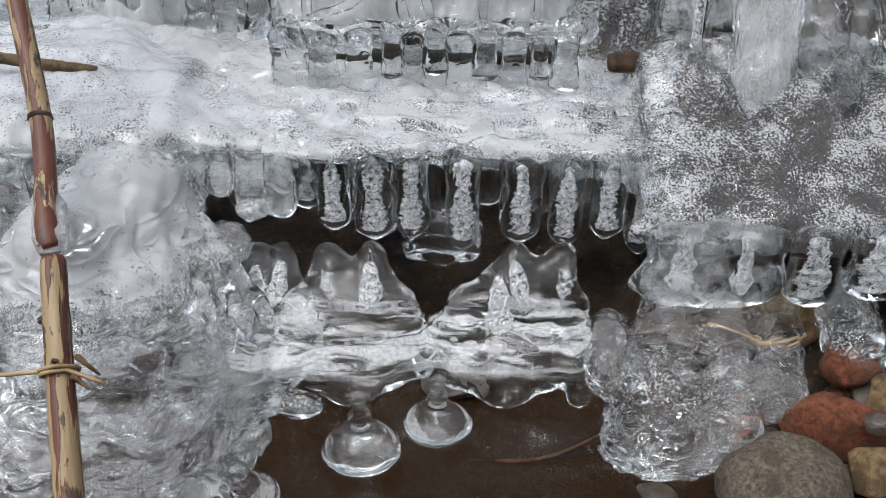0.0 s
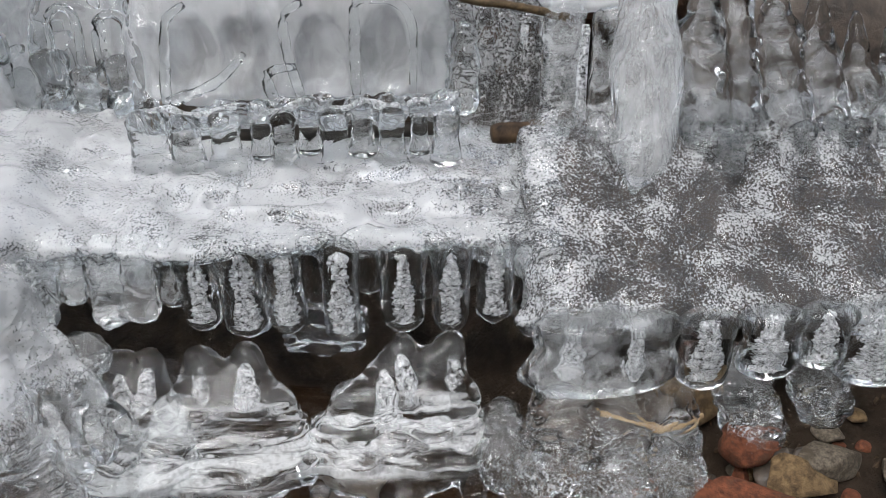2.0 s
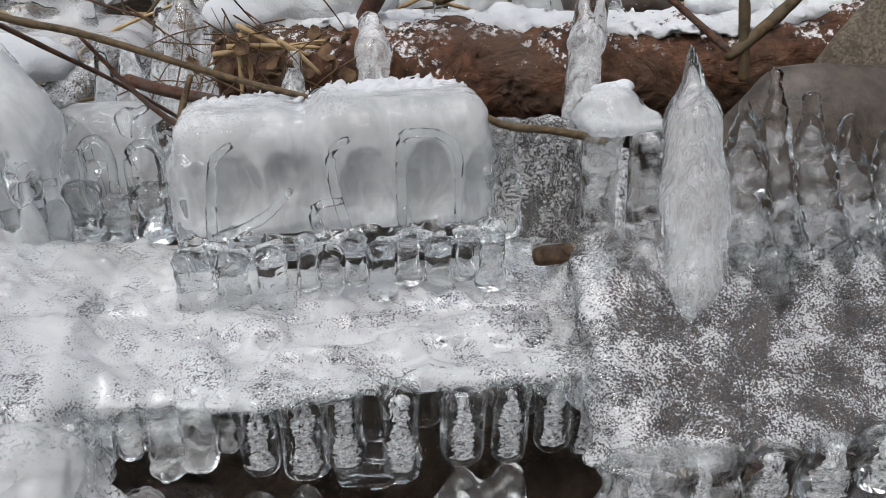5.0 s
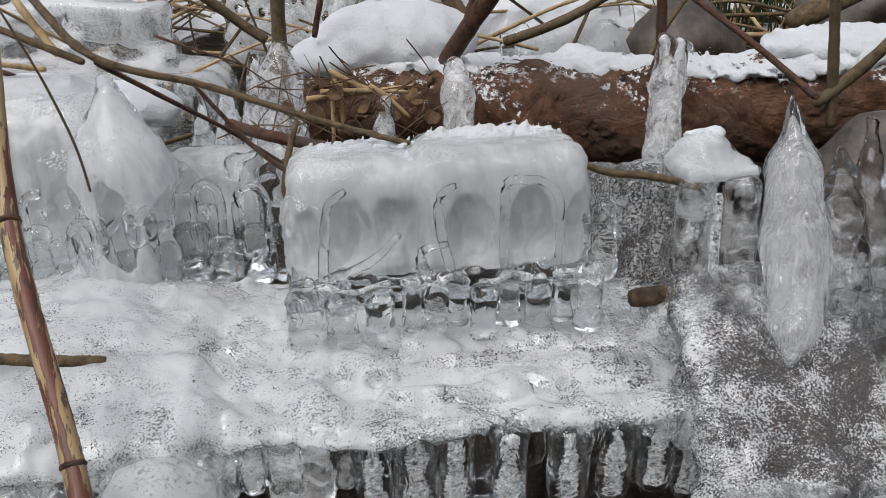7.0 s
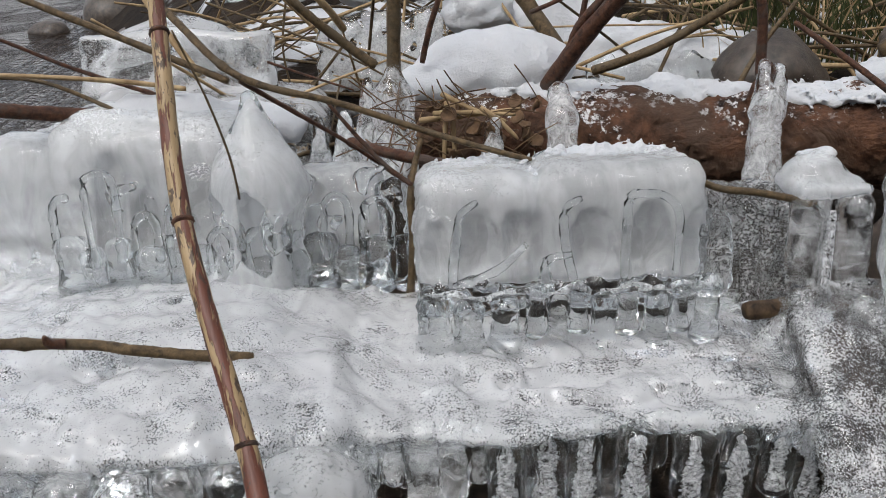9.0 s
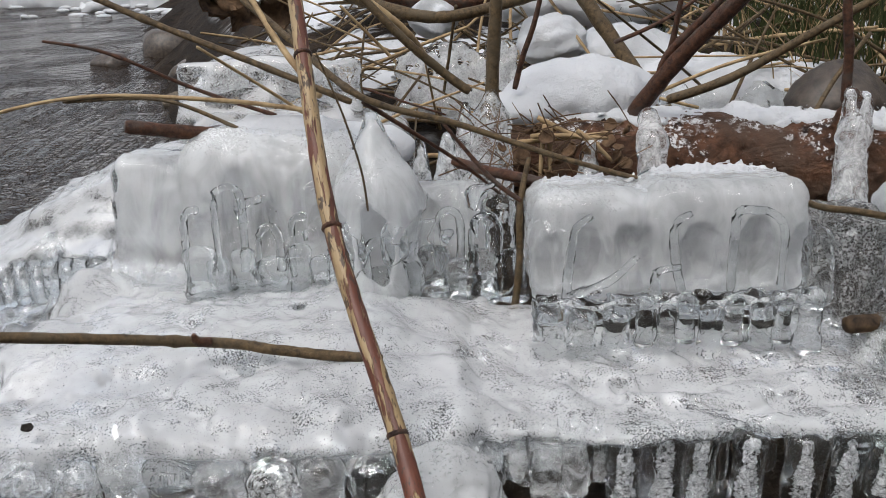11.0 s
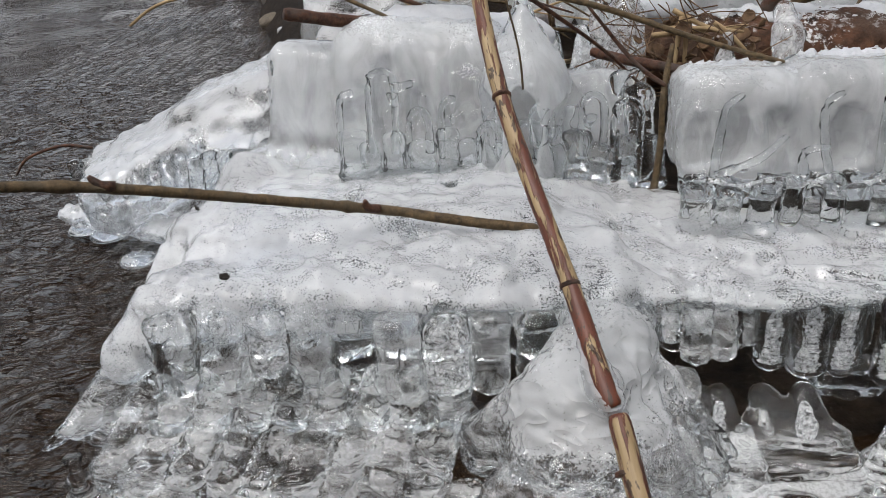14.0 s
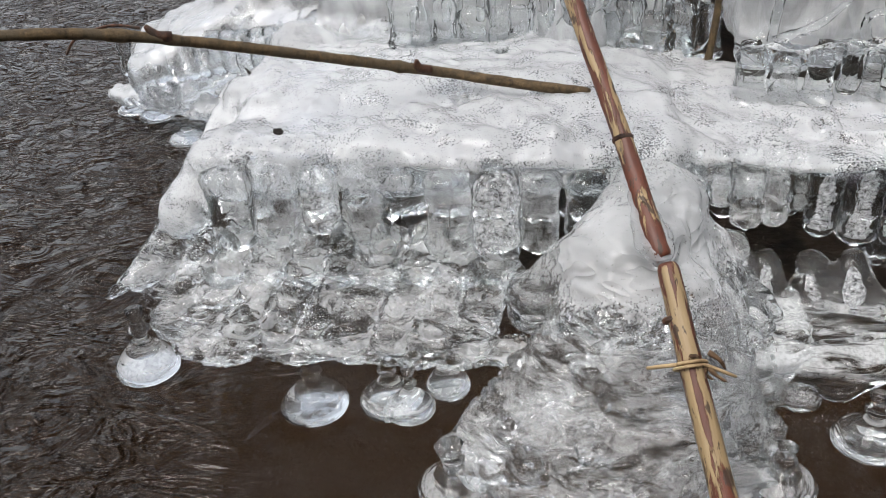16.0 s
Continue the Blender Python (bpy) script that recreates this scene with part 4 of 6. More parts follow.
c.limb((0.36, 0.55, 0.095), (0.355, 0.525, 0.08), 0.022, 0.02, 0.014)
twofold(c.rough(0.0016, 60, 40), "apron", ICE_SKIRT, HEART_THIN, 0.006, right_ledge, "cloudy ice apron over the gravel", 806, 0.001)

# ================= ice: middle block of columns =================
c = Clay((-0.17, 0.67, 0.17), (0.16, 0.85, 0.37), 0.0017)
c.slab((-0.085, 0.778, 0.288), (0.053, 0.050, 0.052), (-7, 0, 0), 0.022, 0.02)
c.slab((0.035, 0.773, 0.292), (0.073, 0.050, 0.054), (-7, 0, 0), 0.022, 0.015)
calm = c.f.copy()
for x in (-0.11, -0.06, -0.01, 0.045, 0.09):
    c.limb((x, 0.775, 0.26), (x + 0.006, 0.765, 0.19), 0.018, 0.014, 0.010)
for x, r, zt in ((-0.122, 0.020, 0.30), (-0.088, 0.024, 0.318), (-0.055, 0.018, 0.30), (-0.012, 0.016, 0.312), (0.012, 0.022, 0.322), (0.034, 0.010, 0.318), (0.056, 0.022, 0.322), (0.090, 0.016, 0.31), (0.118, 0.014, 0.29)):
    c.limb((x, 0.742, zt), (x, 0.728, 0.246), r, r * 0.95, 0.010)
# lines of the arched ribs on the face
ARCHES = (((-0.113, 0.254), (-0.108, 0.300), (-0.104, 0.318), (-0.090, 0.328)), ((-0.112, 0.256), (-0.090, 0.262), (-0.070, 0.272), (-0.050, 0.291)), ((-0.010, 0.256), (-0.018, 0.292), (-0.018, 0.318), (-0.004, 0.327)),
          ((0.033, 0.256), (0.034, 0.300), (0.036, 0.326), (0.050, 0.328), (0.066, 0.325), (0.078, 0.308), (0.077, 0.255)), ((-0.030, 0.250), (-0.034, 0.275), (-0.012, 0.280)))
# hollow panes between the ribs, in the clear face and in the heart
PANES = ((-0.090, 0.291, 0.016, 0.030), (-0.058, 0.300, 0.011, 0.020), (-0.036, 0.292, 0.010, 0.028), (0.007, 0.288, 0.016, 0.032), (0.056, 0.288, 0.016, 0.034), (0.098, 0.285, 0.010, 0.030), (-0.124, 0.285, 0.009, 0.030))
face = c.f
for x, z, w, h in PANES:
    c.ball((x, 0.709 + 0.12 * max(z - 0.28, 0), z), (w, 0.013, h), 0.004, (-7, 0, 0), cut=True)
c.f = calm
for x, z, w, h in PANES:
    c.ball((x, 0.725 + 0.12 * max(z - 0.28, 0), z - 0.008), (w * 0.95, 0.015, h), 0.004, (-7, 0, 0), cut=True)
c.f = face
c.limb((-0.13, 0.714, 0.250), (0.108, 0.712, 0.247), 0.006, 0.006, 0.006)
c.rough(0.0010, 30, 41).rough(0.0007, 90, 141, 1)
block = tagged(twofold(c, "ice_block", ICE_SHELL, HEART_BLOCK, 0.004, seed=808, noise_amp=0.0008, inner=calm), "milky block of fused ice columns standing on the ledge", "ice", "ice blocks")
barrels(block, [(-0.128, 0.706, 0.250, 0.202, 0.0160), (-0.100, 0.704, 0.246, 0.199, 0.0135), (-0.070, 0.704, 0.248, 0.200, 0.0135), (-0.043, 0.710, 0.254, 0.208, 0.0090), (-0.025, 0.704, 0.247, 0.200, 0.0105), (-0.006, 0.711, 0.255, 0.210, 0.0090), (0.014, 0.704, 0.246, 0.199, 0.0115),
                   (0.036, 0.711, 0.252, 0.206, 0.0100), (0.059, 0.704, 0.246, 0.196, 0.0122), (0.081, 0.711, 0.250, 0.206, 0.0085), (0.102, 0.704, 0.258, 0.198, 0.0125)], 400)

# bright reflection along the shoulder above the barrels, built as white rods
for n, (x0, x1) in enumerate(((-0.130, -0.060), (-0.052, 0.004), (0.012, 0.066), (0.072, 0.112))):
    v, f = tube([(x0 + (x1 - x0) * u, 0.711 + 0.002 * math.sin(9 * u + n), 0.249 + 0.003 * math.sin(8 * u + 2 * n)) for u in (0, 0.25, 0.5, 0.75, 1)], 0.0022, 0.0030, 8, 0.4, 60 + n)
    mesh_object("air_glint_core", v, f, CORE, block, "white rod in place of the bright reflected line")
for n, arch in enumerate(ARCHES):
    v, f = tube([(x, 0.7165 + 0.12 * max(z - 0.28, 0), z) for x, z in arch], 0.0046, 0.0032, 10, 0.22, 70 + n)
    mesh_object("ice_rib", v, f, ICE_CLEAR, block, "clear raised rib of ice")

c = Clay((0.08, 0.73, 0.17), (0.235, 0.83, 0.335), 0.0026)
c.slab((0.150, 0.782, 0.250), (0.065, 0.016, 0.062), (-4, 3, 0), 0.012, 0.01)
for i in range(6):
    c.limb((0.105 + 0.018 * i, 0.766, 0.30 - 0.002 * i), (0.105 + 0.018 * i, 0.760, 0.20), 0.008, 0.010, 0.006)
c.rough(0.0014, 40, 59).build("wall", ICE_SCALE, block, "thin scaly grey ice wall")
# column frozen round a grey twig, with a small capped block
c = Clay((0.15, 0.66, 0.16), (0.28, 0.81, 0.36), 0.0022)
c.limb((0.202, 0.745, 0.308), (0.195, 0.728, 0.215), 0.017, 0.016, 0.006)
c.limb((0.240, 0.742, 0.300), (0.238, 0.728, 0.205), 0.016, 0.016, 0.004)
c.limb((0.195, 0.728, 0.215), (0.18, 0.70, 0.195), 0.02, 0.03, 0.015)
c.rough(0.0008, 40, 42)
twin = tagged(twofold(c, "ice_block", ICE_CLEAR, HEART_LOBE, 0.004, seed=814, noise_amp=0.0006), "clear twin ice column with a frosted cap", "ice", "ice blocks")
c = Clay((0.16, 0.70, 0.27), (0.30, 0.83, 0.37), 0.0022)
c.slab((0.222, 0.765, 0.312), (0.034, 0.028, 0.007), (-5, 2, 0), 0.006, 0.008)
c.ball((0.216, 0.775, 0.320), (0.026, 0.022, 0.022), 0.012)
c.rough(0.0012, 30, 43)
twofold(c, "cap", ICE_SHELL, HEART_BLOCK, 0.003, twin, "frosted white cap", 811, 0.0006)
rod("twig_stub", [(0.1397, 0.712, 0.2199), (0.1594, 0.714, 0.2198), (0.1841, 0.72, 0.2166)], 0.0086, 0.0084, STONE_CHIP, "broken brown twig frozen into the ice", "twig")
rod("twig", [(-0.130, 0.758, 0.212), (-0.05, 0.750, 0.214), (0.03, 0.748, 0.213), (0.095, 0.745, 0.214)], 0.0075, 0.0060, ROTTEN, "dark wet twig frozen in behind the ice columns", "twig", wobble=0.5)
rod("air_glint_core", [(0.216, 0.735, 0.30), (0.214, 0.728, 0.26), (0.212, 0.722, 0.215)], 0.0045, 0.0055, CORE, "white streak of trapped air in the ice", "ice core")

# flame-shaped spire
c = Clay((0.17, 0.56, 0.19), (0.31, 0.74, 0.41), 0.0024)
c.ball((0.2405, 0.640, 0.270), (0.0235, 0.019, 0.060), 0.02, (-20, 0, 0))
c.limb((0.241, 0.652, 0.292), (0.2425, 0.671, 0.342), 0.0220, 0.0175, 0.020)
c.limb((0.2425, 0.671, 0.342), (0.243, 0.691, 0.396), 0.0175, 0.0006, 0.014)
c.limb((0.212, 0.66, 0.245), (0.208, 0.645, 0.212), 0.010, 0.016, 0.02)
c.limb((0.232, 0.618, 0.235), (0.227, 0.606, 0.215), 0.019, 0.004, 0.01)
for i in range(13):
    a = -0.020 + 0.0033 * i
    c.limb((0.242 + a * 0.25, 0.655 + 6 * a * a, 0.350), (0.238 + a + 0.003 * math.sin(5 * i), 0.6165 + 14 * a * a, 0.240), 0.0015, 0.0025, 0.005)
c.rough(0.0007, 60, 43)
tagged(twofold(c, "ice_spire", ICE_SPIRE, HEART_SPIRE, 0.005, seed=810, noise_amp=0.0006), "frosted grey flame-shaped ice spire", "ice")

# cluster of clear columns at the edge of the bank
c = Clay((0.26, 0.58, 0.17), (0.56, 0.80, 0.40), 0.0028)
for x, y, zt, r0, r1, lean in ((0.292, 0.690, 0.345, 0.018, 0.021, 0.0), (0.318, 0.70, 0.365, 0.012, 0.020, 0.003), (0.350, 0.70, 0.345, 0.016, 0.020, 0.01), (0.385, 0.70, 0.325, 0.016, 0.018, 0.012),
                               (0.425, 0.71, 0.305, 0.015, 0.019, 0.02), (0.465, 0.72, 0.29, 0.018, 0.02, 0.02), (0.50, 0.72, 0.30, 0.02, 0.02, 0.02)):
    c.limb((x, y, zt), (x + lean * 0.3, y - 0.008, zt - 0.045), r0 * 0.35, r0, 0.007).limb((x + lean * 0.3, y - 0.008, zt - 0.045), (x + lean, y - 0.045, 0.225), r0, r1, 0.007)
c.ball((0.402, 0.672, 0.298), (0.008, 0.02, 0.010), 0.004, cut=True)
c.ball((0.393, 0.650, 0.240), (0.008, 0.02, 0.012), 0.004, cut=True)
c.rough(0.0014, 34, 44).rough(0.0011, 75, 144, 1)
cluster = tagged(twofold(c, "ice_block", ice("grey_column_ice", 0.14, 0.34, patch=24, relief=0.7, speck=450, stretch=(1.5, 1.5, 0.7)), HEART_LOBE, 0.008, seed=802, noise_amp=0.001), "grey clear ice columns frozen side by side", "ice", "ice blocks")
barrels(cluster, [(0.282 + 0.027 * i, 0.642 + 0.016 * (i > 3), 0.250 - 0.002 * i, 0.204 - 0.002 * i, rl.uniform(0.0105, 0.0145)) for i in range(8)], 430)

# ================= ice: big block behind the left ledge =================
c = Clay((-0.62, 0.74, 0.17), (-0.12, 1.02, 0.43), 0.003)
c.slab((-0.385, 0.90, 0.285), (0.100, 0.055, 0.090), (-6, 4, 0), 0.045, 0.03)
c.slab((-0.508, 0.912, 0.282), (0.048, 0.040, 0.066), (-6, 5, 0), 0.016, 0.010)
c.slab((-0.522, 0.905, 0.220), (0.064, 0.046, 0.012), (-4, 4, 0), 0.010, 0.02)
c.limb((-0.281, 0.832, 0.395), (-0.278, 0.820, 0.32), 0.008, 0.040, 0.02)
c.limb((-0.278, 0.820, 0.32), (-0.28, 0.805, 0.22), 0.040, 0.042, 0.02)
c.slab((-0.215, 0.885, 0.255), (0.048, 0.025, 0.06), (-6, 0, 0), 0.02, 0.02)
calm = c.f.copy()
for i in range(11):
    s = i / 10
    x = -0.46 + 0.31 * s + rl.uniform(-0.008, 0.008)
    y = 0.856 - 0.035 * math.exp(-((x + 0.28) / 0.07) ** 2)
    zt = 0.34 - 0.05 * s + rl.uniform(-0.03, 0.02)
    c.limb((x, y + 0.01, zt), (x + rl.uniform(-0.006, 0.006), y - 0.02, 0.225), rl.uniform(0.013, 0.021), rl.uniform(0.013, 0.021), 0.012)
for i in range(9):
    x = -0.45 + 0.034 * i + rl.uniform(-0.008, 0.008)
    y = 0.832 - 0.035 * math.exp(-((x + 0.28) / 0.07) ** 2)
    zt = rl.uniform(0.27, 0.325)
    c.limb((x, y + 0.004, zt), (x + rl.uniform(-0.004, 0.004), y - 0.002, 0.245), 0.0050, 0.0060, 0.007)
    c.limb((x, y + 0.004, zt), (x + rl.uniform(0.012, 0.02), y + 0.002, zt + rl.uniform(-0.004, 0.012)), 0.0048, 0.004, 0.007)
for i in range(8):
    x = -0.445 + 0.036 * i
    z = rl.uniform(0.275, 0.305)
    c.ball((x, 0.822 - 0.035 * math.exp(-((x + 0.28) / 0.07) ** 2) + 0.15 * (z - 0.26), z), (rl.uniform(0.010, 0.016), 0.014, rl.uniform(0.018, 0.034)), 0.005, (-8, 0, 0), cut=True)
face = c.f
c.f = calm
for i in range(9):
    x = -0.455 + 0.035 * i
    c.ball((x, 0.838 - 0.035 * math.exp(-((x + 0.28) / 0.07) ** 2), (0.300 if i % 2 else 0.285) - 0.003 * i), (0.0115, 0.024, 0.050 if i % 2 else 0.036), 0.003, (-8, 0, 0), cut=True)
c.f = face
c.rough(0.0012, 26, 45).rough(0.0007, 90, 145, 1)
big = tagged(twofold(c, "ice_block", ICE_SHELL, HEART_TALL, 0.006, seed=801, noise_amp=0.0008, inner=calm), "tall milky ice block with a pointed cone and fused columns", "ice", "ice blocks")
spots = []
for i in range(13):
    s = i / 12
    x = -0.46 + 0.31 * s + rl.uniform(-0.005, 0.005)
    zt = 0.272 - 0.012 * s + rl.uniform(-0.010, 0.008)
    spots.append((x, 0.822 - 0.03 * math.exp(-((x + 0.28) / 0.07) ** 2) + 0.01 * s, zt, zt - 0.050 - rl.uniform(0, 0.006), rl.uniform(0.0105, 0.0165)))
barrels(big, spots, 460)
for i in range(9):
    x, w, z = -0.455 + 0.035 * i + rl.uniform(-0.004, 0.004), rl.uniform(0.010, 0.014), rl.uniform(0.295, 0.345) - 0.004 * i
    y = 0.824 - 0.035 * math.exp(-((x + 0.28) / 0.07) ** 2)
    v, f = tube([(x - w, y, 0.246), (x - w, y + 0.002, z - 0.012), (x - 0.5 * w, y + 0.006, z), (x + 0.4 * w, y + 0.006, z + 0.001), (x + w, y + 0.003, z - 0.012), (x + w * 0.9, y, 0.250)][: 6 if i % 3 else 4], 0.0032, 0.0044, 10, 0.22, 80 + i)
    mesh_object("ice_rib", v, f, ICE_CLEAR, big, "clear raised rib of ice")

# ================= ice: far ledge over the stream =================
c = Clay((-1.06, 1.00, 0.02), (-0.52, 1.45, 0.31), 0.0045)
c.slab((-0.74, 1.20, 0.155), (0.19, 0.10, 0.045), (4, -22, 14), 0.03)
c.slab((-0.66, 1.24, 0.20), (0.12, 0.09, 0.045), (-4, -18, 8), 0.03, 0.03)
for i in range(13):
    s = i / 12
    a = Vector((-0.93, 1.20, 0.105)).lerp(Vector((-0.62, 1.055, 0.18)), s)
    c.limb((a.x, a.y + 0.03, a.z), (a.x - 0.005, a.y + 0.02, 0.07), 0.02, 0.020, 0.012)
    c.ball((a.x - 0.02, a.y - 0.02, 0.045), (0.034, 0.026, 0.014), 0.012, ripple=(0.003, 0.02, 500 + i))
c.rough(0.002, 24, 46)
far_ledge = tagged(twofold(c, "ice_ledge", ICE_FAR, HEART_RIB, 0.006, seed=803, noise_amp=0.0012), "sloping white ice ledge reaching over the stream", "ice", "ice ledges")
for i in range(14):
    s = i / 13
    a = Vector((-0.945, 1.195, 0.115)).lerp(Vector((-0.62, 1.04, 0.175)), s)
    tooth(far_ledge, a.x, a.y, a.z + 0.01, a.z - 0.05, 0.012, 520 + i, core=False, flat=0.9)
for x, y in ((-0.912, 1.180), (-0.829, 1.087), (-0.978, 1.262), (-0.96, 1.21), (-0.77, 1.06)):
    foot(far_ledge, x, y, 0.04, 0.026, int(-x * 800))

# far dome and ice terraces behind
c = Clay((-0.76, 1.22, 0.05), (-0.22, 1.75, 0.44), 0.006)
c.ball((-0.49, 1.52, 0.25), (0.15, 0.12, 0.13), 0.04)
c.slab((-0.42, 1.38, 0.22), (0.17, 0.10, 0.07), (6, 6, 0), 0.04, 0.03)
for i in range(14):
    x = -0.60 + 0.02 * i
    c.limb((x, 1.41, 0.36 - 0.25 * (x + 0.48) ** 2), (x, 1.38, 0.25), 0.014, 0.017, 0.012)
    c.limb((x + 0.06, 1.29, 0.27), (x + 0.06, 1.27, 0.17), 0.016, 0.018, 0.014)
c.rough(0.004, 14, 47)
tagged(twofold(c, "ice_dome", ICE_FAR, HEART_RIB, 0.010, seed=813, noise_amp=0.002), "white snowy ice dome above the stream", "ice")

# ================= snow =================
def snow_patch(label, bodies, lo, hi, step, seed, amp=0.003, freq=24):
    c = Clay(lo, hi, step)
    for ctr, r in bodies:
        c.ball(ctr, r, 0.008)
    c.rough(amp, freq, seed, 3)
    return tagged(c.build("snow_patch", SNOW), label, "snow", "snow caps")


snow_patch("thin crisp snow crust on the middle ice block", [((-0.080, 0.805, 0.332), (0.042, 0.022, 0.004)), ((0.035, 0.803, 0.3405), (0.056, 0.020, 0.004)), ((-0.038, 0.770, 0.318), (0.010, 0.022, 0.018)), ((-0.052, 0.755, 0.322), (0.014, 0.014, 0.008))],
           (-0.16, 0.70, 0.27), (0.16, 0.87, 0.38), 0.0022, 601, 0.0026, 90)
snow_patch("smooth white snow pillow on the log's end", [((-0.02, 1.16, 0.350), (0.100, 0.080, 0.048)), ((-0.10, 1.13, 0.34), (0.05, 0.05, 0.025))], (-0.2, 1.03, 0.24), (0.14, 1.30, 0.44), 0.004, 602, 0.002, 20)
snow_patch("thin snow on the ice cap", [((0.222, 0.782, 0.337), (0.022, 0.010, 0.004))], (0.18, 0.72, 0.31), (0.28, 0.82, 0.37), 0.0026, 603, 0.0015, 60)
snow_patch("snow crust on the big ice block", [((-0.385, 0.925, 0.352), (0.09, 0.05, 0.030)), ((-0.30, 0.93, 0.345), (0.06, 0.05, 0.022))], (-0.5, 0.84, 0.33), (-0.18, 1.02, 0.42), 0.003, 604, 0.002, 30)

# ================= log =================
AXIS = ((-0.10, 1.13, 0.285), (0.08, 1.085, 0.275), (0.25, 1.05, 0.270), (0.42, 1.01, 0.285), (0.60, 0.97, 0.31), (0.80, 0.93, 0.33))
c = Clay((-0.18, 0.80, 0.16), (0.92, 1.26, 0.46), 0.0045)
for a, b in zip(AXIS, AXIS[1:]):
    c.limb(a, b, 0.060, 0.060, 0.01)
c.limb((0.27, 1.02, 0.30), (0.265, 1.0, 0.365), 0.02, 0.010, 0.015)
c.rough(0.003, 18, 48, 3)
c.rough(0.0016, 70, 49, 2)
log = tagged(c.build("log", BARK), "fallen wet brown log lying across the bank", "log")
c = Clay((-0.12, 0.88, 0.28), (0.92, 1.26, 0.44), 0.004)
for i in range(34):
    s = i / 33
    k = min(int(s * 5), 4)
    p = Vector(AXIS[k]).lerp(Vector(AXIS[k + 1]), s * 5 - k)
    c.ball((p.x, p.y + 0.010 + 0.010 * math.sin(9 * s), p.z + 0.052), (0.024, 0.040 + 0.014 * math.sin(13 * s), 0.013 + 0.007 * math.sin(21 * s)), 0.010)
c.rough(0.0030, 55, 605, 2).rough(0.0016, 120, 606, 1)
tagged(c.build("snow_patch", SNOW), "crumbly white snow along the top of the log", "snow", "snow caps")

# ================= stalk, twigs and branches =================
stalk = rod("dry_stalk", [(-0.2345, 0.4505, 0.1895), (-0.240, 0.463, 0.200), (-0.258, 0.5245, 0.2445), (-0.304, 0.6355, 0.3555), (-0.330, 0.752, 0.467), (-0.352, 0.87, 0.585)], 0.0070, 0.0062, STALK,
            "broken dry stalk with peeling red-brown bark frozen into the ice", "stalk", segs=14, wobble=0.05)
v, f = tube([(-0.193, 0.30, 0.049), (-0.2195, 0.3962, 0.1399), (-0.2295, 0.435, 0.177), (-0.2322, 0.4459, 0.187)], 0.0088, 0.0074, 14, 0.06, 4)
mesh_object("lower_stem", v, f, STALK_PALE, stalk, "pale spotted lower stem")
d = Vector((0.2, -0.70, -0.69)).normalized()
for p in ((-0.258, 0.5245, 0.2445), (-0.304, 0.6355, 0.3555), (-0.330, 0.752, 0.467), (-0.229, 0.42, 0.16)):
    v, f = tube([Vector(p) - d * 0.0022, Vector(p), Vector(p) + d * 0.0022], 0.0074, 0.0078, 14, 0.12, 3)
    mesh_object("node_ring", v, f, TWIG_DARK, stalk, "dark swollen ring")
axis = Vector((0.18, -0.713, -0.676)).normalized()
side = axis.cross(Vector((0, 0, 1))).normalized()
up = side.cross(axis)
tie = [Vector((-0.2197, 0.3962, 0.1399)) + axis * (0.004 * k / 20 - 0.002) + (side * math.cos(0.45 * k) + up * math.sin(0.45 * k)) * (0.0105 + 0.0004 * math.sin(2 * k)) for k in range(20)]
v, f = tube([tie[0] + side * 0.02 + up * 0.004] + tie + [tie[-1] - side * 0.018 + axis * 0.01], 0.0013, 0.0012, 6, 0.1, 9)
mesh_object("straw_tie", v, f, STRAW, stalk, "dry grass blade wound round the stalk")
rs = random.Random(15)
for n in range(7):
    p = Vector((-0.2215, 0.394, 0.1395)) - side * rs.uniform(-0.010, 0.014) + axis * rs.uniform(-0.008, 0.004) + up * rs.uniform(-0.004, 0.010)
    q = p + side * rs.uniform(-0.016, 0.016) + axis * rs.uniform(-0.012, 0.012) + up * rs.uniform(-0.006, 0.008)
    v, f = tube([p, p.lerp(q, 0.5) + up * rs.uniform(-0.004, 0.005), q], rs.uniform(0.0010, 0.0030), 0.0008, 6, 0.3, 30 + n)
    mesh_object("root_fibre", v, f, LEAF, stalk, "withered brown root fibre")

TW = "twigs over the ice"
long_twig = rod("twig", [(-0.83, 0.445, 0.345), (-0.70, 0.51, 0.333), (-0.607, 0.561, 0.314), (-0.421, 0.658, 0.254), (-0.3603, 0.6605, 0.243), (-0.3171, 0.6606, 0.236), (-0.2735, 0.6661, 0.228)], 0.0042, 0.0046, TWIG, "long straight olive twig frozen into the ledge", "twig", TW, bumps=(0.37, 0.72))
for n, (p, tip) in enumerate((((-0.606, 0.561, 0.3165), (-0.612, 0.558, 0.3245)), ((-0.420, 0.654, 0.2565), (-0.4215, 0.650, 0.2645)))):
    v, f = tube([Vector(p) + Vector((0.010, 0.004, -0.003)), Vector(p), tip], 0.0052, 0.0022, 8, 0.2, 12 + n)
    mesh_object("bud", v, f, TWIG_DARK, long_twig, "dark dry bud")
rod("twig", [(-0.421, 1.0, 0.494), (-0.36, 0.93, 0.455), (-0.289, 0.841, 0.414), (-0.20, 0.83, 0.388), (-0.11, 0.815, 0.358), (-0.031, 0.801, 0.336)], 0.0042, 0.0024, TWIG, "long bent olive branch resting on the ice cone", "twig", TW, bumps=(0.4,))
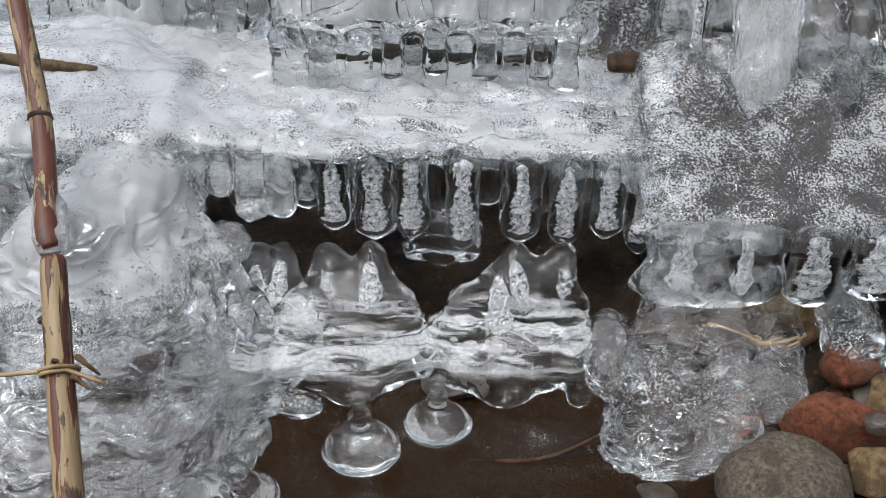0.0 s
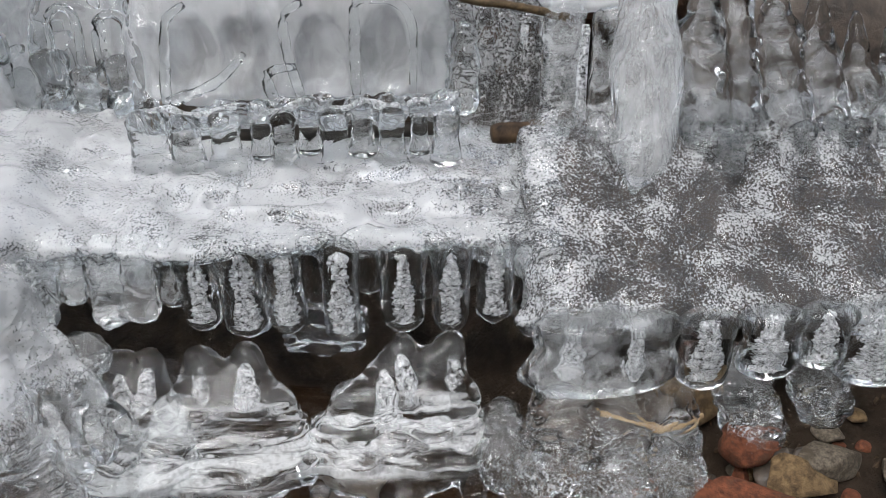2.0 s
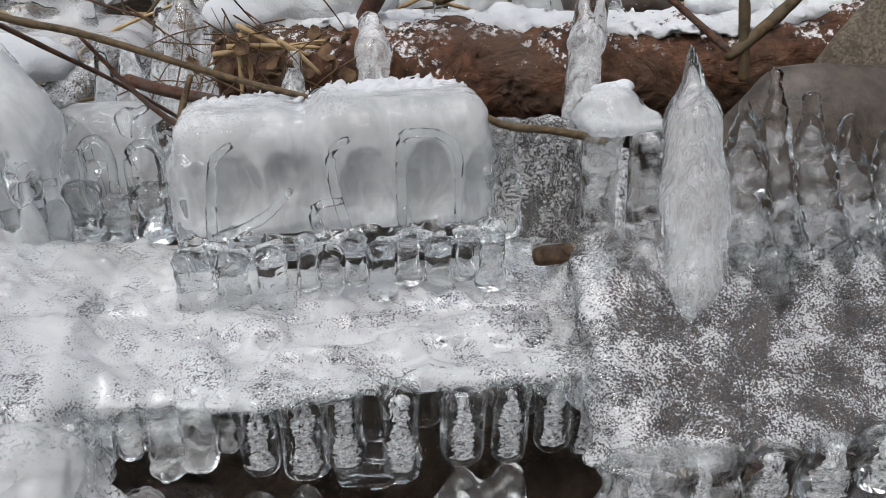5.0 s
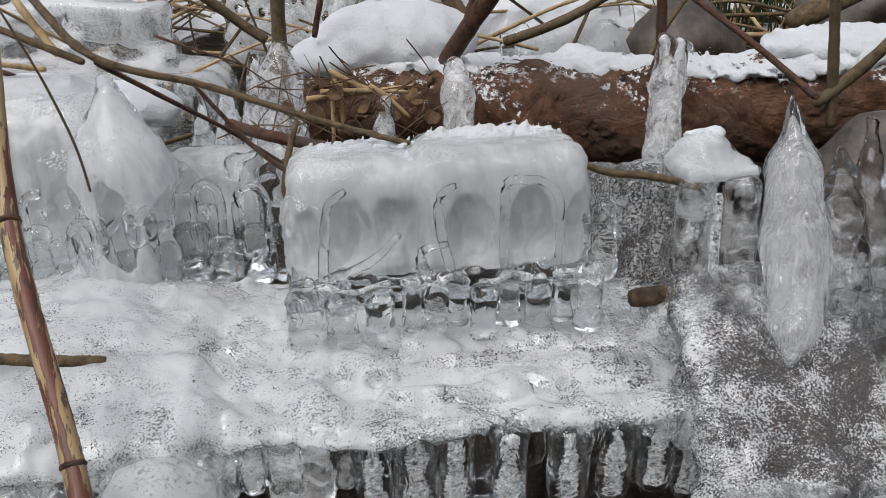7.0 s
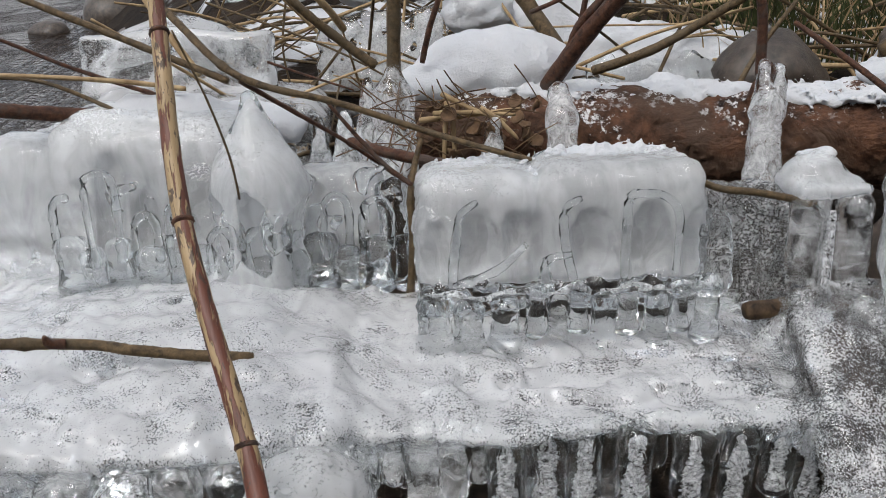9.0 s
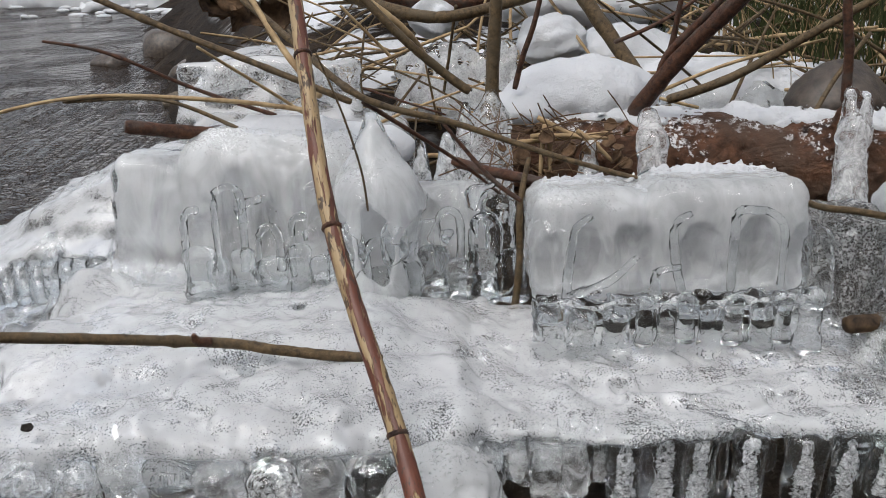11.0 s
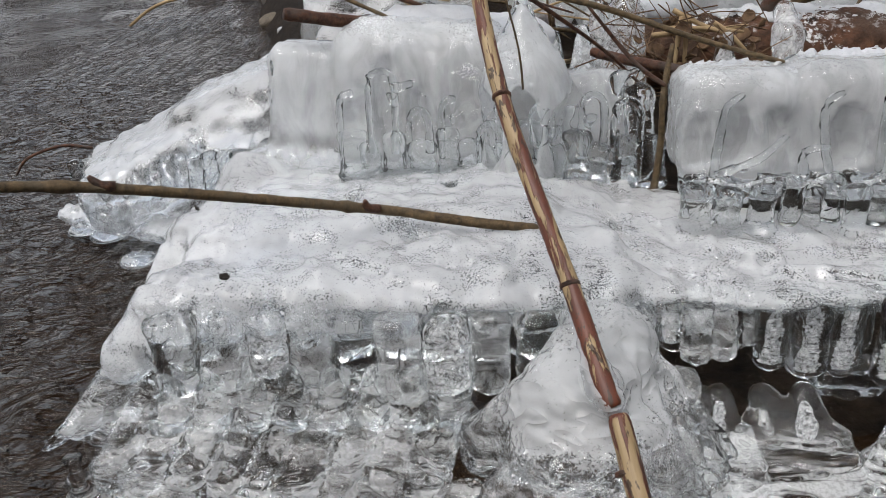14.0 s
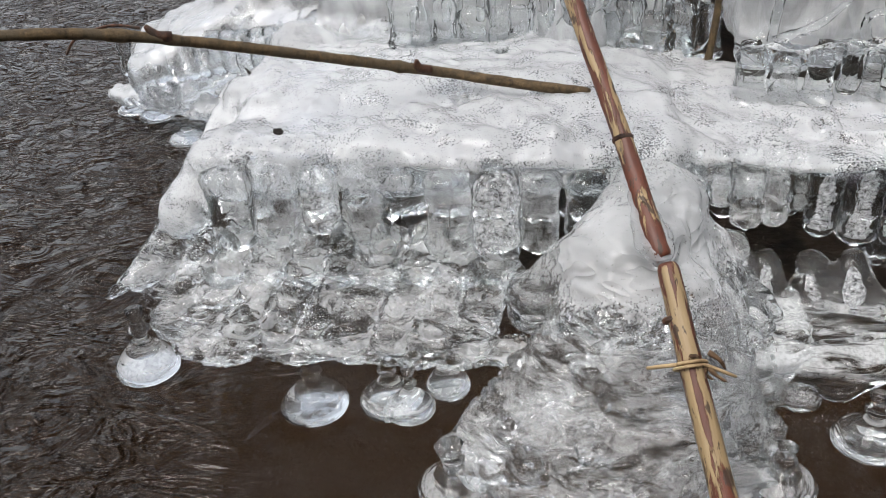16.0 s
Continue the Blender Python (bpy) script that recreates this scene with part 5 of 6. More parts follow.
rod("twig", [(-0.62, 0.96, 0.53), (-0.511, 0.93, 0.484), (-0.40, 0.885, 0.445), (-0.30, 0.85, 0.408)], 0.0034, 0.0032, TWIG, "thin straight twig above the stream", "twig", TW, bumps=(0.35,))
rod("twig", [(-0.622, 0.95, 0.462), (-0.558, 0.95, 0.448), (-0.469, 0.95, 0.407), (-0.385, 0.93, 0.381)], 0.0016, 0.0024, TWIG_DARK, "thin dark twig above the stream", "twig", TW, bumps=(0.3,))
rod("twig", [(-0.70, 0.90, 0.375), (-0.656, 0.90, 0.399), (-0.565, 0.92, 0.409), (-0.434, 0.92, 0.400), (-0.354, 0.92, 0.388)], 0.0016, 0.0026, STRAW, "arched pale twig above the stream", "twig", TW)
rod("twig", [(-0.60, 0.92, 0.404), (-0.50, 0.92, 0.403), (-0.42, 0.90, 0.375)], 0.0018, 0.0022, TWIG, "thin olive twig above the ice", "twig", TW)
rod("twig", [(-0.524, 0.870, 0.387), (-0.47, 0.895, 0.374), (-0.41, 0.925, 0.364)], 0.0068, 0.0068, TWIG_DARK, "thick cut dark red twig lying on the ice", "twig", TW, segs=12)
rod("twig", [(-0.289, 0.841, 0.410), (-0.24, 0.85, 0.375), (-0.19, 0.87, 0.335), (-0.132, 0.905, 0.276)], 0.0024, 0.0016, TWIG_DARK, "dark thin branch sagging over the ice", "twig", TW)
rod("twig", [(-0.1482, 0.8140, 0.1827), (-0.1419, 0.8145, 0.2512), (-0.1415, 0.8170, 0.3077), (-0.1295, 0.8470, 0.3477)], 0.0040, 0.0026, TWIG, "upright forked twig frozen into the ice", "twig", TW, bumps=(0.65,))
rod("twig", [(-0.1401, 0.8171, 0.3133), (-0.1701, 0.8321, 0.3353), (-0.2151, 0.8471, 0.3883)], 0.0026, 0.0016, TWIG_DARK, "thin dark side branch of the forked twig", "twig", TW)
rod("twig", [(-0.20, 0.93, 0.325), (-0.16, 0.90, 0.32), (-0.10, 0.875, 0.312)], 0.0055, 0.0055, TWIG_DARK, "short thick dark red twig", "twig", TW)
rod("stem", [(-0.318, 0.742, 0.470), (-0.30, 0.742, 0.42), (-0.287, 0.742, 0.37), (-0.283, 0.742, 0.333)], 0.0008, 0.0011, TWIG, "thin hanging withered stem", "stem")
rod("stem", [(-0.151, 1.03, 0.34), (-0.148, 1.03, 0.42), (-0.143, 1.03, 0.50), (-0.135, 1.04, 0.62)], 0.0078, 0.0068, TWIG, "upright olive stem with an ice sleeve", "stem", "upright stems")
rod("stem", [(0.030, 1.09, 0.33), (0.045, 1.075, 0.36), (0.08, 1.04, 0.42), (0.122, 1.0, 0.479), (0.17, 0.95, 0.55)], 0.0105, 0.009, TWIG_DARK, "leaning dark red-brown stem rising from the log", "stem", "upright stems", segs=10)
rod("stem", [(0.085, 1.25, 0.34), (0.074, 1.25, 0.36), (0.008, 1.3, 0.458), (-0.05, 1.34, 0.55)], 0.011, 0.010, TWIG, "thick leaning olive stem", "stem", "upright stems")
rod("stem", [(0.256, 1.0, 0.36), (0.252, 1.0, 0.42), (0.243, 1.0, 0.475), (0.24, 1.0, 0.56)], 0.0056, 0.005, TWIG_DARK, "upright dark stem out of the ice sleeve", "stem", "upright stems")
rod("stem", [(0.25, 0.92, 0.43), (0.29, 0.86, 0.395), (0.329, 0.80, 0.356)], 0.0026, 0.0034, TWIG_DARK, "thin crossing olive stem", "stem", "upright stems")
rod("stem", [(0.40, 0.79, 0.43), (0.37, 0.795, 0.392), (0.335, 0.80, 0.358), (0.328, 0.805, 0.352)], 0.0050, 0.0055, TWIG, "thick forked olive stem", "stem", "upright stems")
rod("stem", [(0.345, 0.80, 0.33), (0.335, 0.80, 0.40), (0.325, 0.80, 0.47)], 0.0048, 0.0044, TWIG, "upright olive stem behind the spire", "stem", "upright stems")
rod("twig", [(0.085, 0.775, 0.338), (0.12, 0.76, 0.318), (0.16, 0.755, 0.312), (0.205, 0.748, 0.303)], 0.0028, 0.0035, TWIG, "thin bent twig lying over the ice edge", "twig", TW)

# ice sleeves round the stems
def sleeve(label, pts, lo, hi, seed):
    c = Clay(lo, hi, 0.003)
    for a, b, ra, rb in pts:
        c.limb(a, b, ra, rb, 0.01)
    c.rough(0.0009, 45, seed)
    return tagged(twofold(c, "ice_sleeve", ICE_SHELL, HEART_SLEEVE, 0.004, seed=seed, noise_amp=0.001), label, "ice", "ice sleeves")


sleeve("clear ice sleeve round an upright stem", [((-0.151, 1.025, 0.375), (-0.151, 1.02, 0.345), 0.010, 0.022), ((-0.151, 1.02, 0.345), (-0.155, 1.0, 0.26), 0.022, 0.03)], (-0.2, 0.95, 0.22), (-0.1, 1.08, 0.40), 611)
sleeve("clear ice sleeve hanging over the log", [((0.036, 1.03, 0.345), (0.036, 1.005, 0.32), 0.012, 0.017), ((0.036, 1.005, 0.32), (0.034, 0.985, 0.25), 0.017, 0.018)], (0.0, 0.94, 0.21), (0.08, 1.07, 0.38), 612)
sleeve("tall cloudy ice sleeve beside the log",  [((0.254, 0.985, 0.375), (0.252, 0.965, 0.33), 0.007, 0.016), ((0.252, 0.965, 0.33), (0.245, 0.94, 0.245), 0.016, 0.022), ((0.27, 0.985, 0.37), (0.265, 0.97, 0.33), 0.008, 0.012)], (0.18, 0.88, 0.2), (0.32, 1.03, 0.40), 613)
for i, (x, y, z, r) in enumerate(((-0.205, 0.98, 0.34, 0.022), (-0.235, 1.0, 0.33, 0.018), (-0.18, 1.05, 0.36, 0.02), (0.345, 1.15, 0.325, 0.034), (0.31, 1.16, 0.30, 0.022))):
    sleeve("small pointed ice stump on the bank", [((x, y, z), (x, y - 0.01, z - 0.1), r * 0.3, r * 1.3)], (x - 0.06, y - 0.07, z - 0.16), (x + 0.06, y + 0.06, z + 0.03), 620 + i)

# ================= stones =================
def stone(label, centre, size, material, seed, angular=0.5, turn=0.0):
    r = random.Random(seed)
    bm = bmesh.new()
    bmesh.ops.create_icosphere(bm, subdivisions=4, radius=1.0)
    cuts = [(Vector((r.uniform(-1, 1), r.uniform(-1, 1), r.uniform(-0.6, 1))).normalized(), r.uniform(0.78 - 0.34 * angular, 0.92 - 0.24 * angular)) for _ in range(int(4 + 6 * angular))]
    for v in bm.verts:
        p = v.co.copy()
        for n, d in cuts:
            e = p.dot(n) - d
            if e > 0:
                p -= n * e * (0.4 + 0.6 * angular)
        q = p * 2.0 + Vector((seed * 1.7, 0, 0))
        p *= 1 + 0.05 * noise.noise(q) + 0.025 * noise.noise(q * 3.1) + 0.012 * angular * noise.noise(q * 8)
        v.co = Vector((p.x * size[0], p.y * size[1], p.z * size[2]))
    me = bpy.data.meshes.new("stone")
    bm.to_mesh(me)
    bm.free()
    me.polygons.foreach_set("use_smooth", np.ones(len(me.polygons), bool))
    me.materials.append(material)
    ob = new("stone", me)
    ob.location = centre
    ob.rotation_euler = (r.uniform(-0.2, 0.2), r.uniform(-0.2, 0.2), turn)
    return tagged(ob, label, "stone", "shore stones")


stone("smooth rounded grey-brown stone at the water", (0.232, 0.432, 0.012), (0.046, 0.040, 0.038), STONE_GREY, 1, 0.05)
stone("angular red sandstone piece on the shore", (0.292, 0.485, 0.022), (0.052, 0.032, 0.028), STONE_RED, 2, 0.8, 0.2)
stone("ochre angular stone on the shore", (0.330, 0.492, 0.040), (0.030, 0.020, 0.018), STONE_OCHRE, 3, 0.9, -0.3)
stone("flat brown stone under the ice", (0.358, 0.500, 0.046), (0.030, 0.018, 0.012), STONE_GREY, 4, 0.7, 0.3)
stone("dark red-brown wet stone under the ice", (0.30, 0.515, 0.052), (0.020, 0.016, 0.016), STONE_RED, 5, 0.4)
stone("ochre stone on the gravel", (0.300, 0.450, 0.015), (0.028, 0.022, 0.020), STONE_OCHRE, 6, 0.9, 0.9)
stone("ochre stone on the gravel", (0.350, 0.465, 0.022), (0.020, 0.016, 0.013), STONE_OCHRE, 7, 0.8, 0.4)
stone("small grey stone lying on the red one", (0.300, 0.458, 0.046), (0.010, 0.008, 0.008), STONE_DARK, 8, 0.4)
stone("dark wet stone under the ledge", (0.205, 0.555, 0.062), (0.05, 0.035, 0.030), STONE_DARK, 9, 0.6)
stone("dark wet stone in the shallows", (0.012, 0.56, 0.004), (0.03, 0.03, 0.014), STONE_DARK, 10, 0.6)
stone("dark wet stone in the shallows", (0.15, 0.44, -0.005), (0.016, 0.014, 0.012), STONE_DARK, 12, 0.4)
stone("brown stone under the ice", (0.27, 0.56, 0.068), (0.03, 0.02, 0.03), STONE_OCHRE, 13, 0.7)
rg = random.Random(77)
chips = []
for i in range(420):
    x, y = rg.uniform(0.14, 0.50), rg.uniform(0.38, 0.56)
    s = rg.uniform(0.0008, 0.0028)
    o = Vector((x, y, float(bank(np.array([x]), np.array([y]))[0]) + 0.4 * s))
    m = Euler((rg.uniform(0, 6), rg.uniform(0, 6), rg.uniform(0, 6))).to_matrix()
    v = [o + m @ Vector((a * s * rg.uniform(0.3, 1.6), c * s * rg.uniform(0.3, 1.1), d * s * rg.uniform(0.2, 1.0))) for a in (-1, 1) for c in (-1, 1) for d in (-1, 1)]
    chips.append((v, [(0, 1, 3, 2), (4, 6, 7, 5), (0, 4, 5, 1), (2, 3, 7, 6), (0, 2, 6, 4), (1, 5, 7, 3)]))
tagged(mesh_object("gravel", [p for v, f in chips for p in v], [tuple(k + 8 * n for k in q) for n, (v, f) in enumerate(chips) for q in f], STONE_CHIP, smooth=False), "fine dark and ochre stone chips between the stones", "gravel", kind="stuff")
for i in range(60):
    x, y = rg.uniform(0.20, 0.55), rg.uniform(0.40, 0.56)
    s = rg.uniform(0.006, 0.016)
    z = float(bank(np.array([x]), np.array([y]))[0])
    stone("small shore pebble among gravel", (x, y, z + 0.3 * s), (s, s * rg.uniform(0.6, 0.9), s * rg.uniform(0.5, 0.8)), rg.choice([STONE_OCHRE, STONE_GREY, STONE_RED, STONE_DARK]), 100 + i, 0.7, rg.uniform(0, 6))

stone("brown frosted boulder at the edge of the bank", (0.53, 0.885, 0.315), (0.10, 0.06, 0.085), STONE_GREY, 14, 0.6, 0.3)
stone("dark wet stone behind the ice columns", (0.43, 0.805, 0.235), (0.15, 0.045, 0.105), STONE_DARK, 16, 0.5, -0.1)
stone("dark brown stone wedged beside the ice columns", (0.585, 0.76, 0.27), (0.06, 0.05, 0.06), STONE_DARK, 15, 0.5, 0.9)

# ================= brush, litter and snow on the bank =================
def joined(name, pieces, material, label, category, kind="stuff"):
    """Many small bodies in one mesh."""
    verts, faces = [], []
    for v, f in pieces:
        o = len(verts)
        verts += [tuple(p) for p in v]
        faces += [tuple(i + o for i in q) for q in f]
    return tagged(mesh_object(name, verts, faces, material), label, category, kind=kind)


def leaf(name, centre, size, seed, label, group="dead leaves"):
    """A curled dead leaf with a midrib fold and a little thickness."""
    r = random.Random(seed)
    nu, nv = 9, 6
    turn = Euler((r.uniform(-1.2, 1.2), r.uniform(-1.0, 1.0), r.uniform(0, 6.3))).to_matrix()
    curl, fold = r.uniform(1.0, 2.6), r.uniform(0.2, 0.7)
    top, bot, faces = [], [], []
    for i in range(nu):
        u = i / (nu - 1)
        w = size * 0.42 * math.sin(math.pi * min(u * 0.92 + 0.06, 1)) ** 0.8
        for j in range(nv):
            v = 2 * j / (nv - 1) - 1
            a = curl * (u - 0.5)
            p = Vector((size * math.sin(a) / curl, w * v, size * (1 - math.cos(a)) / curl + fold * abs(v) * w + 0.06 * size * math.sin(9 * u + 5 * v)))
            p = turn @ p
            q = turn @ Vector((0, 0, 0.0006))
            top.append(Vector(centre) + p + q)
            bot.append(Vector(centre) + p - q)
    n = nu * nv
    for i in range(nu - 1):
        for j in range(nv - 1):
            a = i * nv + j
            faces.append((a, a + nv, a + nv + 1, a + 1))
            faces.append((n + a + 1, n + a + nv + 1, n + a + nv, n + a))
    ring = [j for j in range(nv)] + [i * nv + nv - 1 for i in range(1, nu)] + [(nu - 1) * nv + j for j in range(nv - 2, -1, -1)] + [i * nv for i in range(nu - 2, 0, -1)]
    for a, b in zip(ring, ring[1:] + ring[:1]):
        faces.append((a, b, n + b, n + a))
    return tagged(mesh_object(name, top + bot, faces, LEAF), label, "leaf", group)


rb = random.Random(91)
for i in range(22):
    x, y = rb.uniform(-0.16, 0.02), rb.uniform(0.96, 1.03)
    leaf("dead_leaf", (x, y, 0.275 + rb.uniform(0.0, 0.075)), rb.uniform(0.012, 0.026), 1000 + i, "curled brown dead leaf caught beside the log")
for i in range(26):
    x, y = rb.uniform(-0.34, 0.1), rb.uniform(1.3, 1.75)
    z = float(bank(np.array([x]), np.array([y]))[0])
    leaf("dead_leaf", (x, y, z + rb.uniform(0.005, 0.06)), rb.uniform(0.03, 0.06), 1100 + i, "brown dead leaf in the litter of the bank")
for i in range(9):
    leaf("dead_leaf", (-0.60 + rb.uniform(-0.09, 0.09), 1.95 + rb.uniform(-0.05, 0.05), 0.42 + rb.uniform(-0.05, 0.06)), 0.11, 1200 + i, "large rust-brown hanging dead leaf")
# straw blades beside the log
for i, (a, b) in enumerate((((-0.125, 0.985, 0.330), (-0.012, 1.005, 0.334)), ((-0.11, 0.98, 0.338), (-0.018, 1.0, 0.328)), ((-0.10, 1.0, 0.355), (-0.03, 0.985, 0.325)), ((-0.095, 0.975, 0.352), (-0.100, 0.975, 0.285)),
                            ((-0.09, 0.972, 0.350), (-0.088, 0.975, 0.29)), ((-0.06, 0.97, 0.345), (-0.02, 0.965, 0.31)))):
    m = Vector(a).lerp(Vector(b), 0.5) + Vector((0, 0, rb.uniform(-0.006, 0.008)))
    rod("straw", [a, m, b], 0.0036, 0.002, STRAW, "pale dry straw blade beside the log", "straw", "straw blades", segs=6)
fine = []
for i in range(70):
    p = Vector((rb.uniform(-0.18, 0.0), rb.uniform(0.94, 1.02), rb.uniform(0.25, 0.36)))
    d = Vector((rb.uniform(-1, 1), rb.uniform(-0.5, 0.5), rb.uniform(-0.6, 0.6))).normalized() * rb.uniform(0.02, 0.05)
    fine.append(tube([p - d, p + Vector((0, 0, rb.uniform(-0.008, 0.008))), p + d], 0.0009, 0.0005, 4, 0.1, i))
joined("root_fibres", fine, LEAF, "tangle of fine dry roots and straw beside the log", "litter")

# larger crossing stems behind
for i, (pts, r0, r1, m) in enumerate((
        ([(-0.115, 1.1, 0.37), (-0.105, 1.1, 0.41), (-0.09, 1.1, 0.455), (-0.07, 1.11, 0.54)], 0.0036, 0.003, TWIG_DARK),
        ([(-0.17, 1.12, 0.365), (-0.205, 1.12, 0.392), (-0.262, 1.11, 0.445), (-0.34, 1.12, 0.53)], 0.0058, 0.005, TWIG),
        ([(-0.335, 0.90, 0.405), (-0.375, 0.94, 0.45), (-0.42, 1.0, 0.51)], 0.0038, 0.003, STRAW),
        ([(0.055, 1.06, 0.375), (0.062, 1.06, 0.41), (0.10, 1.04, 0.46), (0.15, 1.03, 0.52)], 0.0055, 0.004, TWIG_DARK),
        ([(0.060, 1.06, 0.40), (0.068, 1.06, 0.43), (0.075, 1.05, 0.50)], 0.0035, 0.003, TWIG_DARK),
        ([(0.03, 1.2, 0.41), (0.10, 1.2, 0.44), (0.20, 1.22, 0.50)], 0.003, 0.002, TWIG_DARK),
        ([(0.15, 1.35, 0.30), (0.24, 1.33, 0.335), (0.34, 1.3, 0.40), (0.42, 1.28, 0.45)], 0.0075, 0.006, TWIG),
        ([(-0.36, 1.55, 0.46), (-0.2, 1.5, 0.42), (0.0, 1.55, 0.45), (0.18, 1.6, 0.44)], 0.011, 0.008, TWIG),
        ([(-0.30, 1.75, 0.44), (-0.12, 1.7, 0.43), (0.05, 1.72, 0.48)], 0.018, 0.015, TWIG_DARK),
        ([(-0.22, 1.45, 0.36), (-0.26, 1.4, 0.42), (-0.36, 1.38, 0.50)], 0.006, 0.005, STRAW),
        ([(0.30, 1.2, 0.27), (0.36, 1.25, 0.34), (0.43, 1.3, 0.40)], 0.004, 0.003, TWIG),
        ([(0.34, 1.15, 0.29), (0.42, 1.14, 0.315), (0.56, 1.12, 0.34)], 0.0026, 0.002, STRAW),
        ([(0.45, 1.1, 0.36), (0.52, 1.08, 0.40), (0.60, 1.06, 0.45)], 0.014, 0.012, TWIG),
        ([(-0.31, 1.2, 0.36), (-0.26, 1.18, 0.345), (-0.20, 1.15, 0.33)], 0.0018, 0.0014, TWIG_DARK))):
    rod("stem", pts, r0, r1, m, "dry leafless stem in the brush of the bank", "stem", "brush stems", segs=8)
brush = []
for i in range(260):
    x, y = rb.uniform(-0.5, 0.75), rb.uniform(1.35, 2.6)
    z = float(bank(np.array([x]), np.array([y]))[0])
    p = Vector((x, y, z + rb.uniform(0.0, 0.12)))
    d = Vector((rb.uniform(-1, 1), rb.uniform(-0.6, 0.6), rb.uniform(-0.1, 0.5))).normalized() * rb.uniform(0.08, 0.28)
    brush.append(tube([p - d, p + Vector((rb.uniform(-0.02, 0.02), 0, rb.uniform(-0.02, 0.03))), p + d], rb.uniform(0.0015, 0.005), rb.uniform(0.001, 0.003), 5, 0.1, i))
joined("brushwood", brush[:150], TWIG, "olive dry twigs heaped on the bank", "brushwood")
joined("brushwood", brush[150:], STRAW, "pale dry stems heaped on the bank", "brushwood")


def blades(n, x0, x1, y0, y1, tall, seed):
    r = random.Random(seed)
    out = []
    for i in range(n):
        x, y = r.uniform(x0, x1), r.uniform(y0, y1)
        z = float(bank(np.array([x]), np.array([y]))[0]) - 0.01
        h = tall * r.uniform(0.5, 1.0)
        lx, ly = r.uniform(-0.7, 0.7) * h, r.uniform(-0.6, 0.3) * h
        w = r.uniform(0.0012, 0.0026)
        v, f = [], []
        for k in range(6):
            s = k / 5
            cx, cy, cz = x + lx * s * s, y + ly * s * s, z + h * (s - 0.25 * s * s)
            ww = w * (1 - 0.9 * s)
            v += [(cx - ww, cy, cz), (cx, cy - 0.4 * ww, cz + 0.3 * ww), (cx + ww, cy, cz)]
        for k in range(5):
            a = 3 * k
            f += [(a, a + 1, a + 4, a + 3), (a + 1, a + 2, a + 5, a + 4)]
        out.append((v, f))
    return out


joined("grass", blades(900, 0.40, 0.95, 1.45, 2.1, 0.30, 5), GRASS, "green and tan winter grass clump on the bank", "grass")
joined("grass", blades(160, 0.35, 0.95, 1.4, 2.0, 0.34, 6), STRAW, "pale dry grass blades on the bank", "grass")
joined("grass", blades(70, 0.10, 0.40, 1.5, 1.9, 0.12, 7), GRASS, "thin green sprigs poking out of the snow", "grass")

# snow mounds and ice behind the log
snow_patch("rounded snow bank behind the log", [((0.27, 1.52, 0.27), (0.16, 0.10, 0.075)), ((0.42, 1.50, 0.26), (0.10, 0.09, 0.07)), ((0.14, 1.60, 0.33), (0.10, 0.08, 0.06))], (0.02, 1.36, 0.16), (0.56, 1.74, 0.44), 0.005, 631, 0.005, 14)
snow_patch("small lump of snow behind the log", [((0.235, 1.25, 0.275), (0.045, 0.035, 0.038)), ((0.275, 1.25, 0.265), (0.03, 0.03, 0.03))], (0.15, 1.18, 0.2), (0.34, 1.32, 0.34), 0.004, 632, 0.004, 30)
snow_patch("snow heap among the brush", [((0.0, 1.55, 0.37), (0.06, 0.05, 0.045))], (-0.09, 1.46, 0.28), (0.09, 1.64, 0.45), 0.005, 633, 0.005, 20)
snow_patch("snow heap among the brush", [((-0.20, 1.72, 0.40), (0.05, 0.05, 0.04))], (-0.28, 1.64, 0.32), (-0.12, 1.8, 0.47), 0.005, 634, 0.005, 20)
snow_patch("wide snow cover on the slope", [((0.15, 2.0, 0.40), (0.22, 0.16, 0.07))], (-0.12, 1.8, 0.28), (0.42, 2.2, 0.52), 0.008, 635, 0.007, 10)
snow_patch("thick snow lying on the log", [((0.48, 1.02, 0.352), (0.10, 0.05, 0.020)), ((0.62, 0.99, 0.368), (0.10, 0.05, 0.020))], (0.34, 0.94, 0.31), (0.76, 1.10, 0.41), 0.004, 636, 0.003, 40)
c = Clay((0.12, 1.30, 0.14), (0.46, 1.50, 0.33), 0.0045)
for i in range(12):
    x = 0.17 + 0.022 * i
    c.limb((x, 1.42, 0.29 + 0.01 * math.sin(2 * i)), (x + rb.uniform(-0.006, 0.006), 1.39, 0.20 + rb.uniform(-0.02, 0.02)), 0.014, 0.009, 0.01)
tagged(twofold(c.rough(0.002, 30, 50), "ice_curtain", ICE_SHELL, HEART_THIN, 0.006, seed=811), "curtain of icicles under the snow bank", "ice")
c = Clay((-0.30, 1.48, 0.18), (-0.02, 1.70, 0.40), 0.005)
for i in range(12):
    x = -0.26 + 0.018 * i
    c.limb((x, 1.60, 0.35 + rb.uniform(-0.02, 0.01)), (x, 1.57, 0.25), 0.014, 0.017, 0.012)
tagged(twofold(c.rough(0.002, 30, 51), "ice_curtain", ICE_SHELL, HEART, 0.007, seed=812), "pale ice wall at the foot of the brush", "ice")
stone("large grey-brown boulder behind the log", (0.44, 1.36, 0.27), (0.11, 0.08, 0.085), STONE_DARK, 41, 0.6, 0.4)
stone("brown boulder on the bank", (0.66, 1.30, 0.33), (0.09, 0.08, 0.07), STONE_DARK, 42, 0.5, 0.2)
